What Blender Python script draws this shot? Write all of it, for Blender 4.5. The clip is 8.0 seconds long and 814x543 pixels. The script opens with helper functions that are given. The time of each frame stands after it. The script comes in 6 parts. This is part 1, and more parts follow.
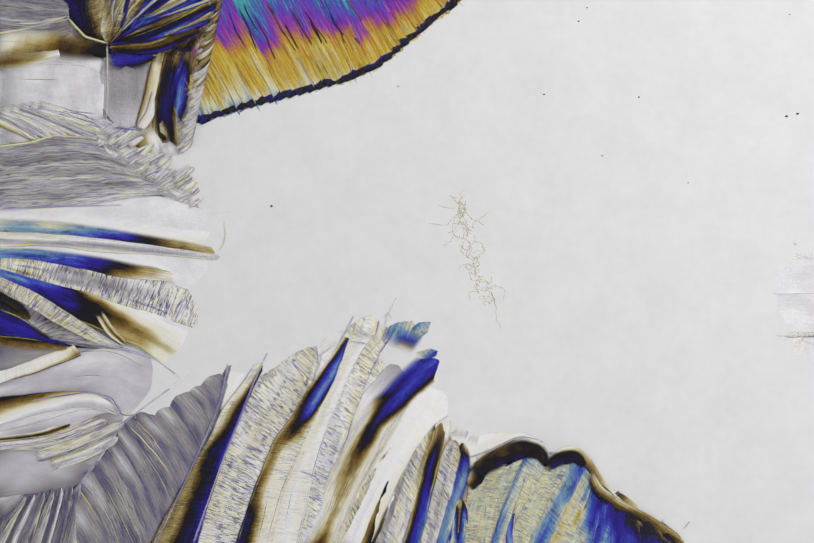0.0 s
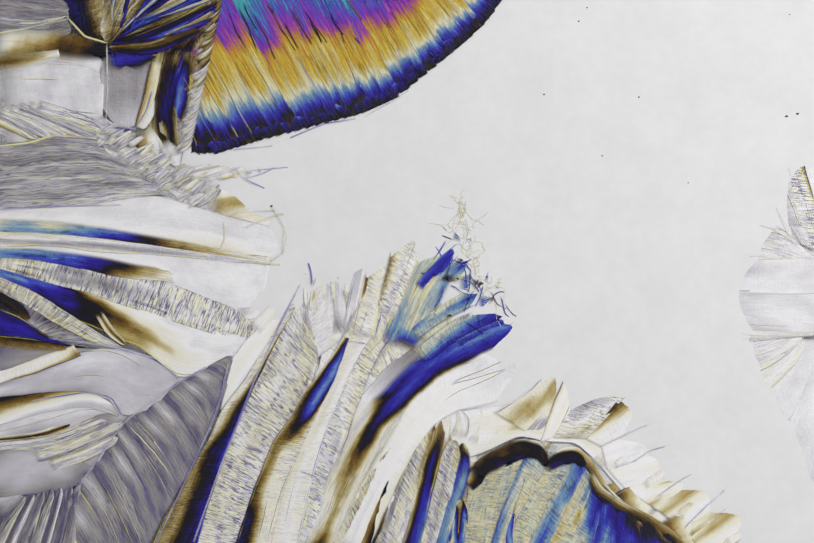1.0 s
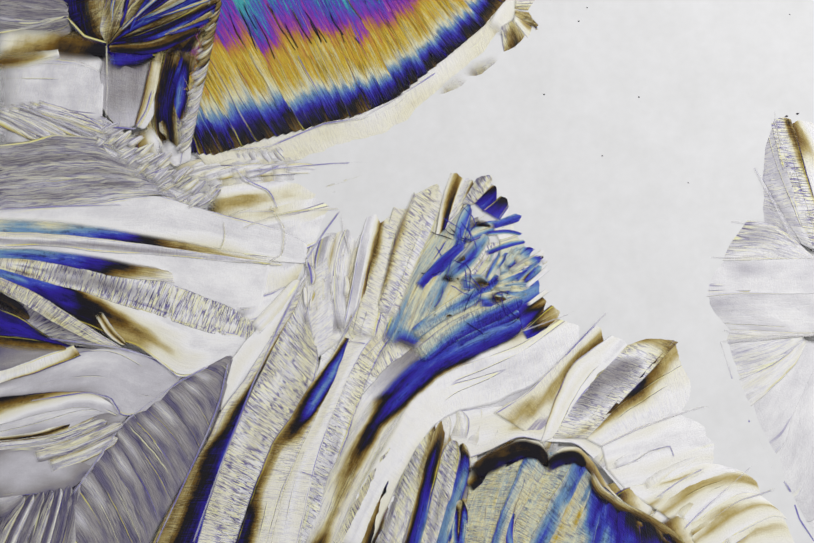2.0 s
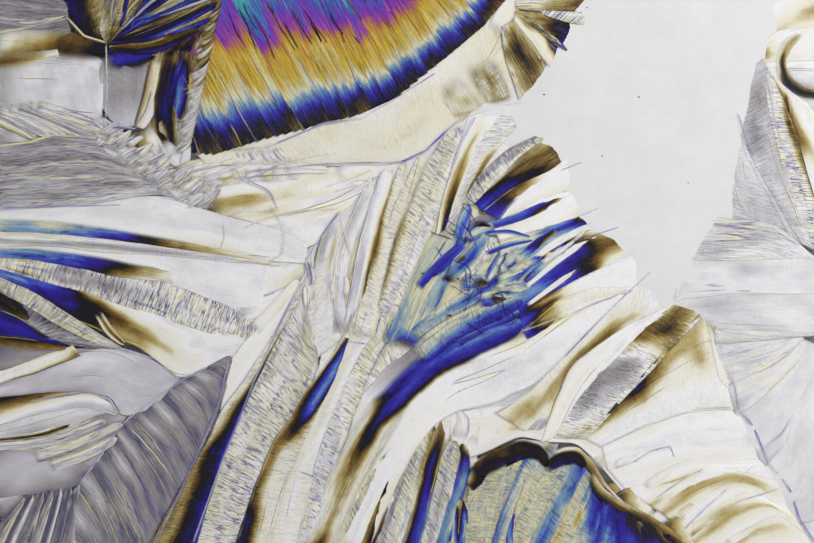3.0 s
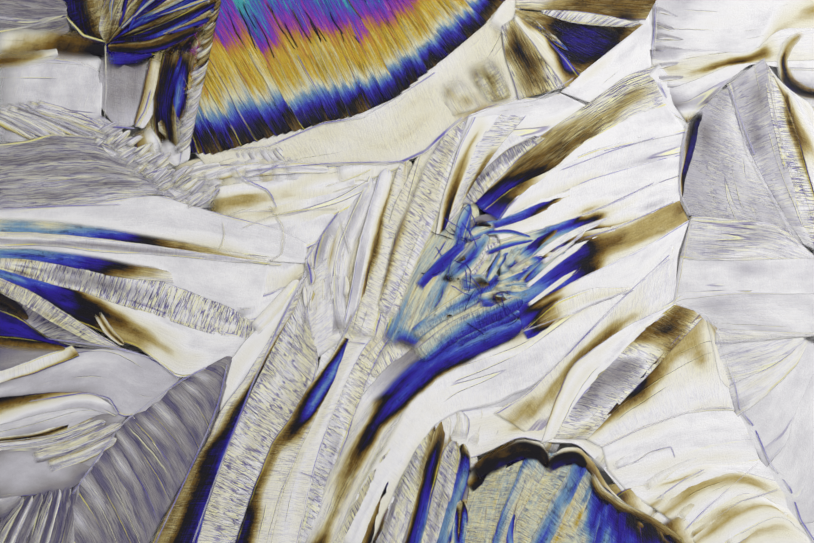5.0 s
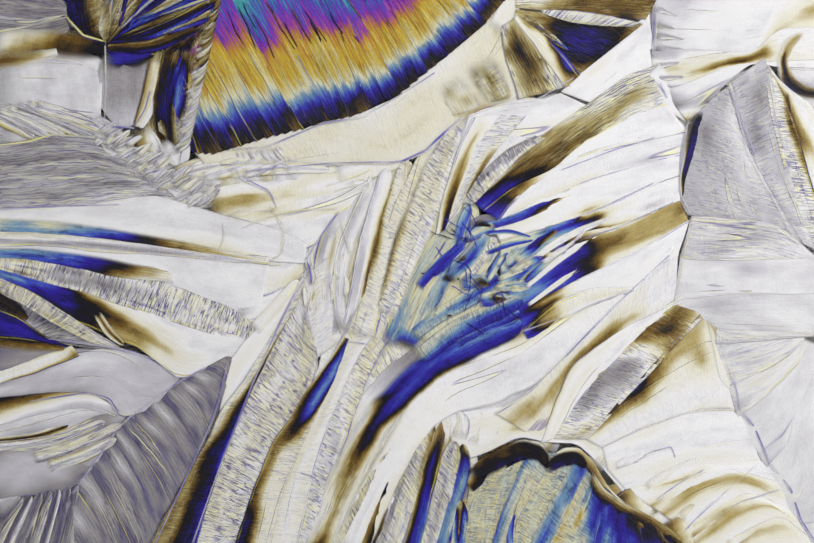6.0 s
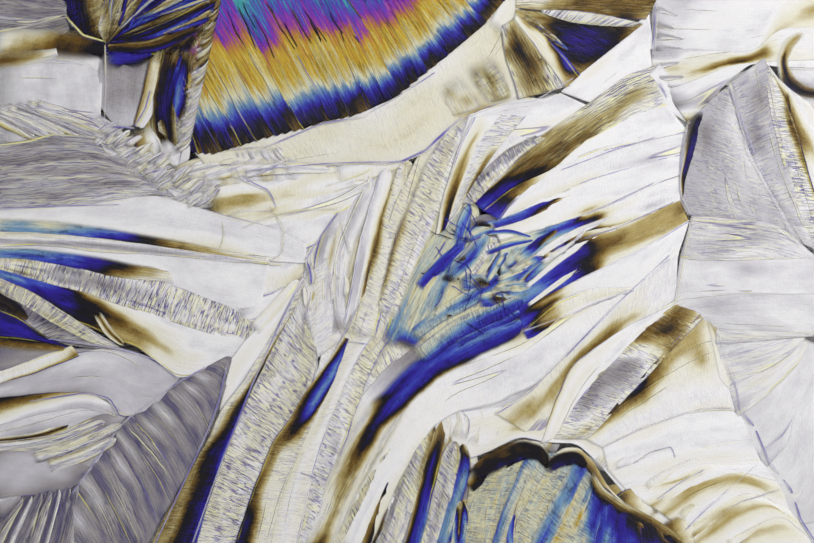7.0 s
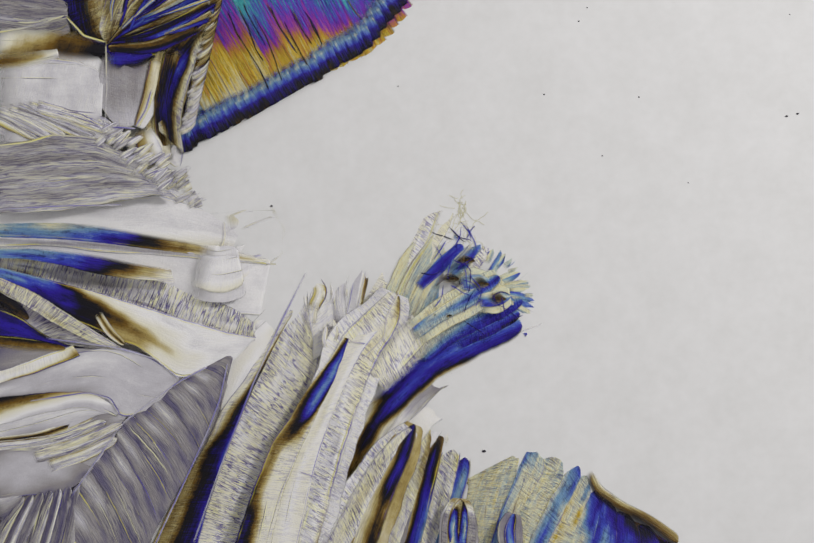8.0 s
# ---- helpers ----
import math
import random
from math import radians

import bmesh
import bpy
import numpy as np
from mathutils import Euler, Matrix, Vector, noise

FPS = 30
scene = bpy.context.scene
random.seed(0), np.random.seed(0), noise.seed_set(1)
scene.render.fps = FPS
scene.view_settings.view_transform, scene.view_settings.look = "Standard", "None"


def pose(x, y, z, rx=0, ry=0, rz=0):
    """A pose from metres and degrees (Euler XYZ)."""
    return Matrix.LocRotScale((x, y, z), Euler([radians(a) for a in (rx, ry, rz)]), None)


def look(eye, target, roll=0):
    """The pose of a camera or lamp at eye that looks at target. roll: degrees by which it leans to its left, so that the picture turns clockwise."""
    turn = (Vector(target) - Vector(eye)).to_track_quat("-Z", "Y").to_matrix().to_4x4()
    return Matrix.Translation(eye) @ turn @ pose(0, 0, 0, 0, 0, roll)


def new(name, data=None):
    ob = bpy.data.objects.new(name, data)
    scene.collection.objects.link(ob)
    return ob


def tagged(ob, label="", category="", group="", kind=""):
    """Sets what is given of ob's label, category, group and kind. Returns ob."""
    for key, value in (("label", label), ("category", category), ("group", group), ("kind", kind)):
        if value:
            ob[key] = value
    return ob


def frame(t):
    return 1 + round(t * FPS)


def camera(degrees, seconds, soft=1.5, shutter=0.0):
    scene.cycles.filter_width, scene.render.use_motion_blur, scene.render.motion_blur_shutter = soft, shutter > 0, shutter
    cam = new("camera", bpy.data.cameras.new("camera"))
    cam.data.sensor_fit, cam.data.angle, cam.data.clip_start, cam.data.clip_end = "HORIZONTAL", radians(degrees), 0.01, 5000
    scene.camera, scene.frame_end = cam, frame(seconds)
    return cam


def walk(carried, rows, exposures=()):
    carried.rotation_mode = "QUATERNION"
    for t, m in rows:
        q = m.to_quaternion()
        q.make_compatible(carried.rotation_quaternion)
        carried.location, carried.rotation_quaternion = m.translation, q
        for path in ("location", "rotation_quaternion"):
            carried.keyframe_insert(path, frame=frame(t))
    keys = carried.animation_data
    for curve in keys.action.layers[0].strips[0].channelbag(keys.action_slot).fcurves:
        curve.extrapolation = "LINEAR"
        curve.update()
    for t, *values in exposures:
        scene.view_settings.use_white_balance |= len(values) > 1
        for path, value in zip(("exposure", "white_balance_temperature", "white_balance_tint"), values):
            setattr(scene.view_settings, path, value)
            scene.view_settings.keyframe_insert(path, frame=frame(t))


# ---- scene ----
# A melt of clear substance on a glass slide, seen straight down through a microscope objective.
# Crystal fans freeze outward over the melt, and melt back at the end.
# Plan coordinates are reticle units: 1 unit = 3.83 micrometres, x to the right, y down.
U = 0.006 / 1568
RISE = 0.00003          # metres by which a growing lamella lifts out of the melt in a second

cam = camera(11.42, 8.0, soft=1.5)
walk(cam, [(0.0, pose(0, 0, 0.03)), (8.0, pose(0, 0, 0.03))],
     exposures=[(0.0, 0.0, 6500, 10), (7.1, 0.0, 6500, 10), (7.4, -0.22, 6580, 10.3), (8.0, -0.25, 6640, 10.4)])

# ---- light: soft even world fill and one added oblique lamp, replacing light from below ----
world = bpy.data.worlds.new("surroundings")
scene.world = world
world.use_nodes = True
world.node_tree.nodes["Background"].inputs[0].default_value = (0.975, 0.985, 1.0, 1)
world.node_tree.nodes["Background"].inputs[1].default_value = 0.53
# Added lamp, close on the right, for relief and a dimmer left side.
lamp = bpy.data.lights.new("added_relief_lamp", "AREA")
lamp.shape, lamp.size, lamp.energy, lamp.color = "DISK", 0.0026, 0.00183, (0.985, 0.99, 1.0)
new("added_relief_lamp", lamp).matrix_world = look((0.0106, 0.0075, 0.0128), (0, 0, 0))


# ---- materials ----
def lin(r, g, b):
    f = lambda c: c / 12.92 if c <= 0.04045 else ((c + 0.055) / 1.055) ** 2.4
    return (f(r / 255), f(g / 255), f(b / 255), 1)


def node(tree, kind, **values):
    n = tree.nodes.new(kind)
    for key, value in values.items():
        n.inputs[key].default_value = value
    return n


def maths(tree, op, a, b=None, c=None):
    n = tree.nodes.new("ShaderNodeMath")
    n.operation = op
    for i, v in enumerate((a, b, c)):
        if v is None:
            continue
        if isinstance(v, (int, float)):
            n.inputs[i].default_value = v
        else:
            tree.links.new(v, n.inputs[i])
    return n.outputs[0]


def named(tree, name, out):
    n = tree.nodes.new("ShaderNodeAttribute")
    n.attribute_name = name
    return n.outputs[out]


def stretched(tree, vector, scale, detail, rough=0.55):
    m = tree.nodes.new("ShaderNodeMapping")
    m.inputs["Scale"].default_value = scale
    tree.links.new(vector, m.inputs["Vector"])
    n = node(tree, "ShaderNodeTexNoise", Scale=1.0, Detail=detail, Roughness=rough)
    tree.links.new(m.outputs[0], n.inputs["Vector"])
    return maths(tree, "SUBTRACT", n.outputs[0], 0.5)


# Interference colours between parallel polars, from no retardation upward. One letter an order.
ORDER = {
    "D": (0.00, (100, 94, 122)), "G": (0.035, (150, 145, 146)), "L": (0.08, (194, 191, 197)), "W": (0.12, (240, 238, 238)), "C": (0.20, (228, 223, 200)),
    "T": (0.24, (178, 158, 96)), "B": (0.27, (112, 82, 18)), "K": (0.30, (12, 7, 14)), "k": (0.318, (13, 8, 22)), "I": (0.355, (42, 22, 152)),
    "U": (0.415, (58, 74, 190)), "S": (0.505, (118, 158, 188)), "P": (0.60, (225, 223, 190)), "Y": (0.70, (206, 176, 38)),
    "O": (0.79, (190, 120, 62)), "M": (0.86, (156, 50, 164)), "V": (0.92, (98, 52, 190)), "A": (0.96, (62, 100, 180)), "E": (1.00, (64, 168, 172))}


def shaped(tree, value, low, high):
    """0 below low, 1 above high, soft between."""
    n = tree.nodes.new("ShaderNodeMapRange")
    n.interpolation_type = "SMOOTHSTEP"
    n.inputs["From Min"].default_value, n.inputs["From Max"].default_value = low, high
    tree.links.new(value, n.inputs["Value"])
    return n.outputs[0]


def blended(tree, factor, a, b, kind="MIX"):
    n = tree.nodes.new("ShaderNodeMix")
    n.data_type, n.blend_type, n.clamp_factor = "RGBA", kind, True
    tree.links.new(factor, n.inputs["Factor"])
    tree.links.new(a, n.inputs["A"])
    n.inputs["B"].default_value = lin(*b)
    return n.outputs["Result"]


def crystal_material():
    """Thin birefringent crystal: retardation to colour, with growth striations, dispersion fringes on seams and clear feathered edges."""
    mat = bpy.data.materials.new("birefringent_crystal")
    mat.use_nodes = True
    t = mat.node_tree
    bsdf = t.nodes["Principled BSDF"]
    lam = named(t, "lamella", "Vector")
    ret = named(t, "retardation", "Fac")
    hatching, fibring = named(t, "hatch", "Fac"), named(t, "fibre", "Fac")
    patch = maths(t, "MULTIPLY_ADD", shaped(t, stretched(t, lam, (3600, 9000, 2), 2), -0.14, 0.06), 0.6, 0.4)
    hatch = maths(t, "MULTIPLY", maths(t, "MULTIPLY", stretched(t, lam, (105000, 9000, 1), 2, 0.6), hatching), patch)
    fibre = maths(t, "MULTIPLY", stretched(t, lam, (5500, 120000, 1), 3, 0.6), fibring)
    grain = stretched(t, lam, (80000, 80000, 1), 4, 0.65)
    cloud = stretched(t, lam, (6500, 16000, 1), 4, 0.6)
    lines = maths(t, "ADD", hatch, fibre)
    deep = shaped(t, ret, 0.21, 0.3)
    total = maths(t, "MULTIPLY_ADD", lines, maths(t, "ADD", maths(t, "MULTIPLY_ADD", deep, 0.12, 0.08), maths(t, "MULTIPLY", shaped(t, ret, 0.62, 0.72), 0.22)), ret)
    total = maths(t, "MULTIPLY_ADD", grain, maths(t, "MULTIPLY_ADD", deep, 0.0, 0.02), total)
    total = maths(t, "MULTIPLY_ADD", cloud, maths(t, "MULTIPLY_ADD", deep, 0.0, 0.04), total)
    thick = shaped(t, ret, 0.4, 0.6)
    streak = maths(t, "MULTIPLY", stretched(t, lam, (2600, 42000, 1), 3, 0.6), maths(t, "MULTIPLY", thick, fibring))
    total = maths(t, "MULTIPLY_ADD", streak, 0.6, total)
    total = maths(t, "MULTIPLY_ADD", maths(t, "MULTIPLY", grain, thick), 0.1, total)
    ramp = t.nodes.new("ShaderNodeValToRGB")
    stops = sorted(ORDER.values())
    while len(ramp.color_ramp.elements) < len(stops):
        ramp.color_ramp.elements.new(0.5)
    for e, (where, rgb) in zip(ramp.color_ramp.elements, stops):
        e.position, e.color = where, lin(*rgb)
    t.links.new(total, ramp.inputs[0])
    colour = ramp.outputs[0]
    pale = maths(t, "SUBTRACT", 1.0, deep)
    seam = named(t, "seam", "Fac")
    crisp = maths(t, "MULTIPLY_ADD", grain, 0.1, lines)
    cut = maths(t, "MULTIPLY", shaped(t, maths(t, "MULTIPLY", crisp, -1.0), 0.02, 0.08), 0.75)
    glint = maths(t, "MULTIPLY", maths(t, "MULTIPLY", shaped(t, crisp, 0.02, 0.08), 0.75), shaped(t, ret, 0.02, 0.1))
    wander = stretched(t, lam, (240, 7000, 1), 1, 0.3)
    broken = shaped(t, stretched(t, lam, (1400, 4000, 3), 2), 0.02, 0.12)
    far = maths(t, "ABSOLUTE", wander)
    crease = maths(t, "MULTIPLY", maths(t, "SUBTRACT", 1.0, shaped(t, far, 0.001, 0.006)), broken)
    halo = maths(t, "MULTIPLY", maths(t, "SUBTRACT", 1.0, shaped(t, maths(t, "ABSOLUTE", maths(t, "SUBTRACT", wander, 0.010)), 0.001, 0.007)), broken)
    across = stretched(t, lam, (66000, 7500, 1), 1.5, 0.45)
    along = stretched(t, lam, (3600, 74000, 1), 1.5, 0.45)
    strong = maths(t, "MULTIPLY", shaped(t, hatching, 0.02, 0.5), maths(t, "MULTIPLY_ADD", patch, 0.8, 0.2))
    weave = maths(t, "MULTIPLY", shaped(t, fibring, 0.03, 0.6), maths(t, "MULTIPLY_ADD", broken, 0.5, 0.5))
    ridge = lambda value, where, near, wide: maths(t, "SUBTRACT", 1.0, shaped(t, maths(t, "ABSOLUTE", maths(t, "SUBTRACT", value, where)), near, wide))
    dark = maths(t, "MAXIMUM", maths(t, "MULTIPLY", ridge(across, 0.0, 0.018, 0.055), strong), maths(t, "MULTIPLY", ridge(along, 0.0, 0.018, 0.055), weave))
    glow = maths(t, "MAXIMUM", maths(t, "MULTIPLY", ridge(across, 0.085, 0.02, 0.06), strong), maths(t, "MULTIPLY", ridge(along, 0.085, 0.02, 0.06), weave))
    # Dispersion at the relief painted into colour: violet-dark lines with cream glints beside them.
    colour = blended(t, maths(t, "MULTIPLY", cut, maths(t, "MULTIPLY_ADD", pale, 0.4, 0.1)), colour, (126, 110, 190), "MULTIPLY")
    colour = blended(t, maths(t, "MULTIPLY", dark, maths(t, "MULTIPLY_ADD", pale, 0.25, 0.6)), colour, (96, 82, 168), "MULTIPLY")
    colour = blended(t, maths(t, "MULTIPLY", glow, maths(t, "MULTIPLY", maths(t, "MULTIPLY", pale, 0.65), maths(t, "MULTIPLY_ADD", shaped(t, ret, 0.03, 0.1), 0.8, 0.2))), colour, (250, 246, 190))
    cream = maths(t, "MULTIPLY", shaped(t, ret, 0.54, 0.6), maths(t, "SUBTRACT", 1.0, shaped(t, ret, 0.63, 0.68)))
    colour = blended(t, maths(t, "MULTIPLY", glint, maths(t, "MULTIPLY", maths(t, "ADD", pale, cream), 0.4)), colour, (246, 242, 180))
    colour = blended(t, maths(t, "MULTIPLY", maths(t, "MULTIPLY", halo, pale), 0.75), colour, (250, 248, 190))
    colour = blended(t, maths(t, "MULTIPLY", crease, 0.6), colour, (112, 92, 178), "MULTIPLY")
    colour = blended(t, maths(t, "MULTIPLY", shaped(t, maths(t, "MULTIPLY", seam, -1.0), 0.1, 0.9), 0.85), colour, (54, 32, 172))
    colour = blended(t, maths(t, "MULTIPLY", shaped(t, seam, 0.1, 0.9), 0.85), colour, (222, 213, 84))
    colour = blended(t, maths(t, "MULTIPLY", maths(t, "MULTIPLY", shaped(t, maths(t, "MULTIPLY", streak, -1.0), 0.03, 0.2), shaped(t, ret, 0.62, 0.72)), 0.75), colour, (70, 48, 90), "MULTIPLY")
    middle = maths(t, "MULTIPLY", deep, maths(t, "SUBTRACT", 1.0, shaped(t, ret, 0.5, 0.62)))
    flaw = maths(t, "ADD", maths(t, "MULTIPLY", stretched(t, lam, (9000, 45000, 3), 4, 0.65), 1.0), maths(t, "MULTIPLY", grain, 0.6))
    colour = blended(t, maths(t, "MULTIPLY", maths(t, "MULTIPLY", shaped(t, flaw, 0.01, 0.2), middle), 0.7), colour, (96, 82, 120), "MULTIPLY")
    colour = blended(t, maths(t, "MULTIPLY", maths(t, "MULTIPLY", shaped(t, maths(t, "MULTIPLY", flaw, -1.0), 0.05, 0.2), maths(t, "MULTIPLY", middle, shaped(t, ret, 0.36, 0.42))), 0.45), colour, (140, 172, 196))
    t.links.new(colour, bsdf.inputs["Base Color"])
    groove = maths(t, "MULTIPLY", maths(t, "SUBTRACT", glow, dark), 0.05)
    relief = maths(t, "MULTIPLY_ADD", maths(t, "SUBTRACT", maths(t, "ADD", maths(t, "MULTIPLY", lines, 0.6), groove), maths(t, "MULTIPLY", crease, 0.12)), 1.0, maths(t, "MULTIPLY", grain, 0.08))
    bump = node(t, "ShaderNodeBump", Strength=1.0, Distance=0.000035)
    t.links.new(relief, bump.inputs["Height"])
    t.links.new(bump.outputs[0], bsdf.inputs["Normal"])
    bsdf.inputs["Roughness"].default_value = 0.38
    bsdf.inputs["Specular IOR Level"].default_value = 0.25
    clear = t.nodes.new("ShaderNodeBsdfTransparent")
    mix = t.nodes.new("ShaderNodeMixShader")
    t.links.new(named(t, "veil", "Fac"), mix.inputs[0])
    t.links.new(clear.outputs[0], mix.inputs[1])
    t.links.new(bsdf.outputs[0], mix.inputs[2])
    t.links.new(mix.outputs[0], t.nodes["Material Output"].inputs["Surface"])
    return mat


def plain_material(name, rgb, rough, scale=0, other=None, bump=0.0):
    mat = bpy.data.materials.new(name)
    mat.use_nodes = True
    t = mat.node_tree
    bsdf = t.nodes["Principled BSDF"]
    bsdf.inputs["Roughness"].default_value = rough
    bsdf.inputs["Specular IOR Level"].default_value = 0.2
    bsdf.inputs["Base Color"].default_value = lin(*rgb)
    if other:
        co = t.nodes.new("ShaderNodeTexCoord").outputs["Object"]
        big = stretched(t, co, (scale, scale, scale), 4, 0.6)
        fine = stretched(t, co, (scale * 5, scale * 5, scale * 5), 3, 0.5)
        f = maths(t, "MULTIPLY_ADD", big, 1.6, maths(t, "MULTIPLY_ADD", fine, 0.9, 0.5))
        mix = t.nodes.new("ShaderNodeValToRGB")
        mix.color_ramp.elements[0].color, mix.color_ramp.elements[1].color = lin(*rgb), lin(*other)
        t.links.new(f, mix.inputs[0])
        t.links.new(mix.outputs[0], bsdf.inputs["Base Color"])
        if bump:
            b = node(t, "ShaderNodeBump", Strength=bump, Distance=0.00001)
            t.links.new(f, b.inputs["Height"])
            t.links.new(b.outputs[0], bsdf.inputs["Normal"])
    return mat


CRYSTAL = crystal_material()
MELT = plain_material("milky_melt", (220, 219, 218), 0.35, 2600, (230, 229, 229), 0.05)
LINT = plain_material("lint_fibre", (196, 190, 150), 0.6, 30000, (228, 226, 205))
SPECK = plain_material("dark_dust", (40, 34, 46), 0.7)
GLASS = bpy.data.materials.new("slide_glass")
GLASS.use_nodes = True
GLASS.node_tree.nodes["Principled BSDF"].inputs["Transmission Weight"].default_value = 1.0
GLASS.node_tree.nodes["Principled BSDF"].inputs["Roughness"].default_value = 0.02


# ---- structure: slide and melt ----
def slab(name, wide, deep, z0, z1, material, bevel):
    bm = bmesh.new()
    bmesh.ops.create_cube(bm, size=1)
    for v in bm.verts:
        v.co = (v.co.x * wide, v.co.y * deep, z1 if v.co.z > 0 else z0)
    bmesh.ops.bevel(bm, geom=bm.edges[:], offset=bevel, segments=3, affect="EDGES")
    me = bpy.data.meshes.new(name)
    bm.to_mesh(me)
    bm.free()
    me.materials.append(material)
    return new(name, me)


tagged(slab("glass_slide", 0.012, 0.009, -0.0016, -0.0006, GLASS, 0.00008), "clear glass microscope slide under the melt film", "glass slide", kind="structure")
tagged(slab("melt_film", 0.0094, 0.0074, -0.0006, 0.0, MELT, 0.00005), "pale off-white film of molten substance on the slide", "melt film", kind="structure")


# ---- crystals ----
def plan(x, y):
    return (np.asarray(x, float) - 784) * U, (523 - np.asarray(y, float)) * U


# Outlines of what is still frozen while the crystals melt back.
MELTING = {
    7.3: [(-200, -200), (895, -200), (892, 0), (740, 208), (860, 238), (960, 225), (1060, 260), (1130, 350), (1230, 405), (1310, 430), (1330, 330), (1390, 180), (1480, 190), (1540, 480), (1530, 640), (1560, 850), (1640, 1000), (1680, 1200), (-200, 1200)],
    7.4: [(-200, -200), (890, -200), (885, -10), (800, 110), (700, 185), (620, 240), (710, 320), (790, 340), (870, 285), (960, 270), (1055, 330), (1100, 430),
          (1150, 480), (1260, 470), (1330, 420), (1400, 330), (1500, 420), (1530, 640), (1540, 850), (1600, 950), (1640, 1200), (-200, 1200)],
    7.5: [(-200, -200), (866, -200), (862, 0), (770, 122), (620, 216), (480, 257), (376, 288), (480, 300), (640, 300), (690, 345), (770, 370), (860, 318), (950, 320),
          (1030, 380), (1092, 480), (1135, 560), (1160, 630), (1220, 650), (1300, 660), (1340, 590), (1360, 500), (1400, 430), (1440, 490), (1475, 640), (1485, 740), (1470, 830), (1530, 890), (1600, 980), (1645, 1200), (-200, 1200)],
    7.6: [(-200, -200), (840, -200), (838, 0), (740, 120), (560, 218), (370, 288), (420, 350), (540, 400), (590, 510), (680, 480), (740, 430), (850, 350), (935, 360),
          (1010, 430), (1085, 530), (1110, 600), (1100, 660), (1140, 670), (1255, 690), (1310, 790), (1420, 900), (1480, 960), (1568, 1060), (1650, 1200), (-200, 1200)],
    7.8: [(-200, -200), (805, -200), (800, 5), (720, 95), (600, 168), (360, 285), (370, 380), (550, 410), (540, 500), (525, 590), (620, 535), (700, 530), (740, 470),
          (830, 415), (930, 430), (1000, 490), (1070, 570), (1065, 690), (1110, 700), (1235, 720), (1290, 800), (1390, 940), (1440, 1060), (1480, 1200), (-200, 1200)],
    8.0: [(-200, -200), (780, -200), (768, 0), (700, 82), (580, 158), (360, 272), (350, 340), (390, 410), (515, 440), (500, 500), (495, 640), (530, 620), (620, 560),
          (690, 570), (735, 500), (800, 485), (890, 460), (975, 510), (1020, 580), (1005, 650), (850, 700), (830, 790), (850, 845), (905, 905), (960, 888), (1010, 882), (1060, 896), (1110, 918), (1170, 965),
          (1290, 1035), (1330, 1200), (-200, 1200)]}


def depth_inside(x, y, outline):
    """How far points lie within an outline; negative outside."""
    x, y = np.asarray(x, float), np.asarray(y, float)
    best, inside = np.full(len(x), 1e9), np.zeros(len(x), bool)
    for (ax, ay), (bx, by) in zip(outline, outline[1:] + outline[:1]):
        f = np.clip(((x - ax) * (bx - ax) + (y - ay) * (by - ay)) / ((bx - ax) ** 2 + (by - ay) ** 2), 0, 1)
        best = np.minimum(best, np.hypot(x - ax - f * (bx - ax), y - ay - f * (by - ay)))
        if ay != by:
            inside ^= ((ay > y) != (by > y)) & (x < (bx - ax) * (y - ay) / (by - ay) + ax)
    return np.where(inside, best, -best)


def smooth(values, at):
    """Values at even steps of a spline's nodes, drawn softly through them."""
    n = len(values)
    out = np.interp(at, np.linspace(0, 1, n), values)
    if n > 2:
        for shift in (0.12 / (n - 1), 0.24 / (n - 1)):
            out = (out * 2 + np.interp(np.clip(at - shift, 0, 1), np.linspace(0, 1, n), values) + np.interp(np.clip(at + shift, 0, 1), np.linspace(0, 1, n), values)) / 4
    return out


def ripple(a, b, seed, waves=5):
    rng = np.random.RandomState(seed)
    total = 0
    for i in range(waves):
        total = total + np.sin(a * rng.uniform(-1, 1) * 2 ** i + b * rng.uniform(-1, 1) * 2 ** i + rng.uniform(0, 6.3)) / 1.6 ** i
    return total / 2.2


MOVING = []
RIMS = []
LEAD = {"blue_radiating_crystal": 0.2, "pale_outgrowth_crystal": 0.15, "brown_banded_crystal": 0.25, "right_plate_crystal": 0.05, "grey_hatched_crystal": 0.15, "pale_middle_crystal": 0.1, "blue_sliver_crystal": 0.15}
COUNT = [0]


def order(c):
    return {"N": 0.107, "X": 0.165, "Z": 0.31, "j": 0.332, "Q": 0.572}.get(c) or ORDER[c][0]


def fan(name, label, category="crystal fan", group="crystals in the melt"):
    return tagged(new(name), label, category, group)


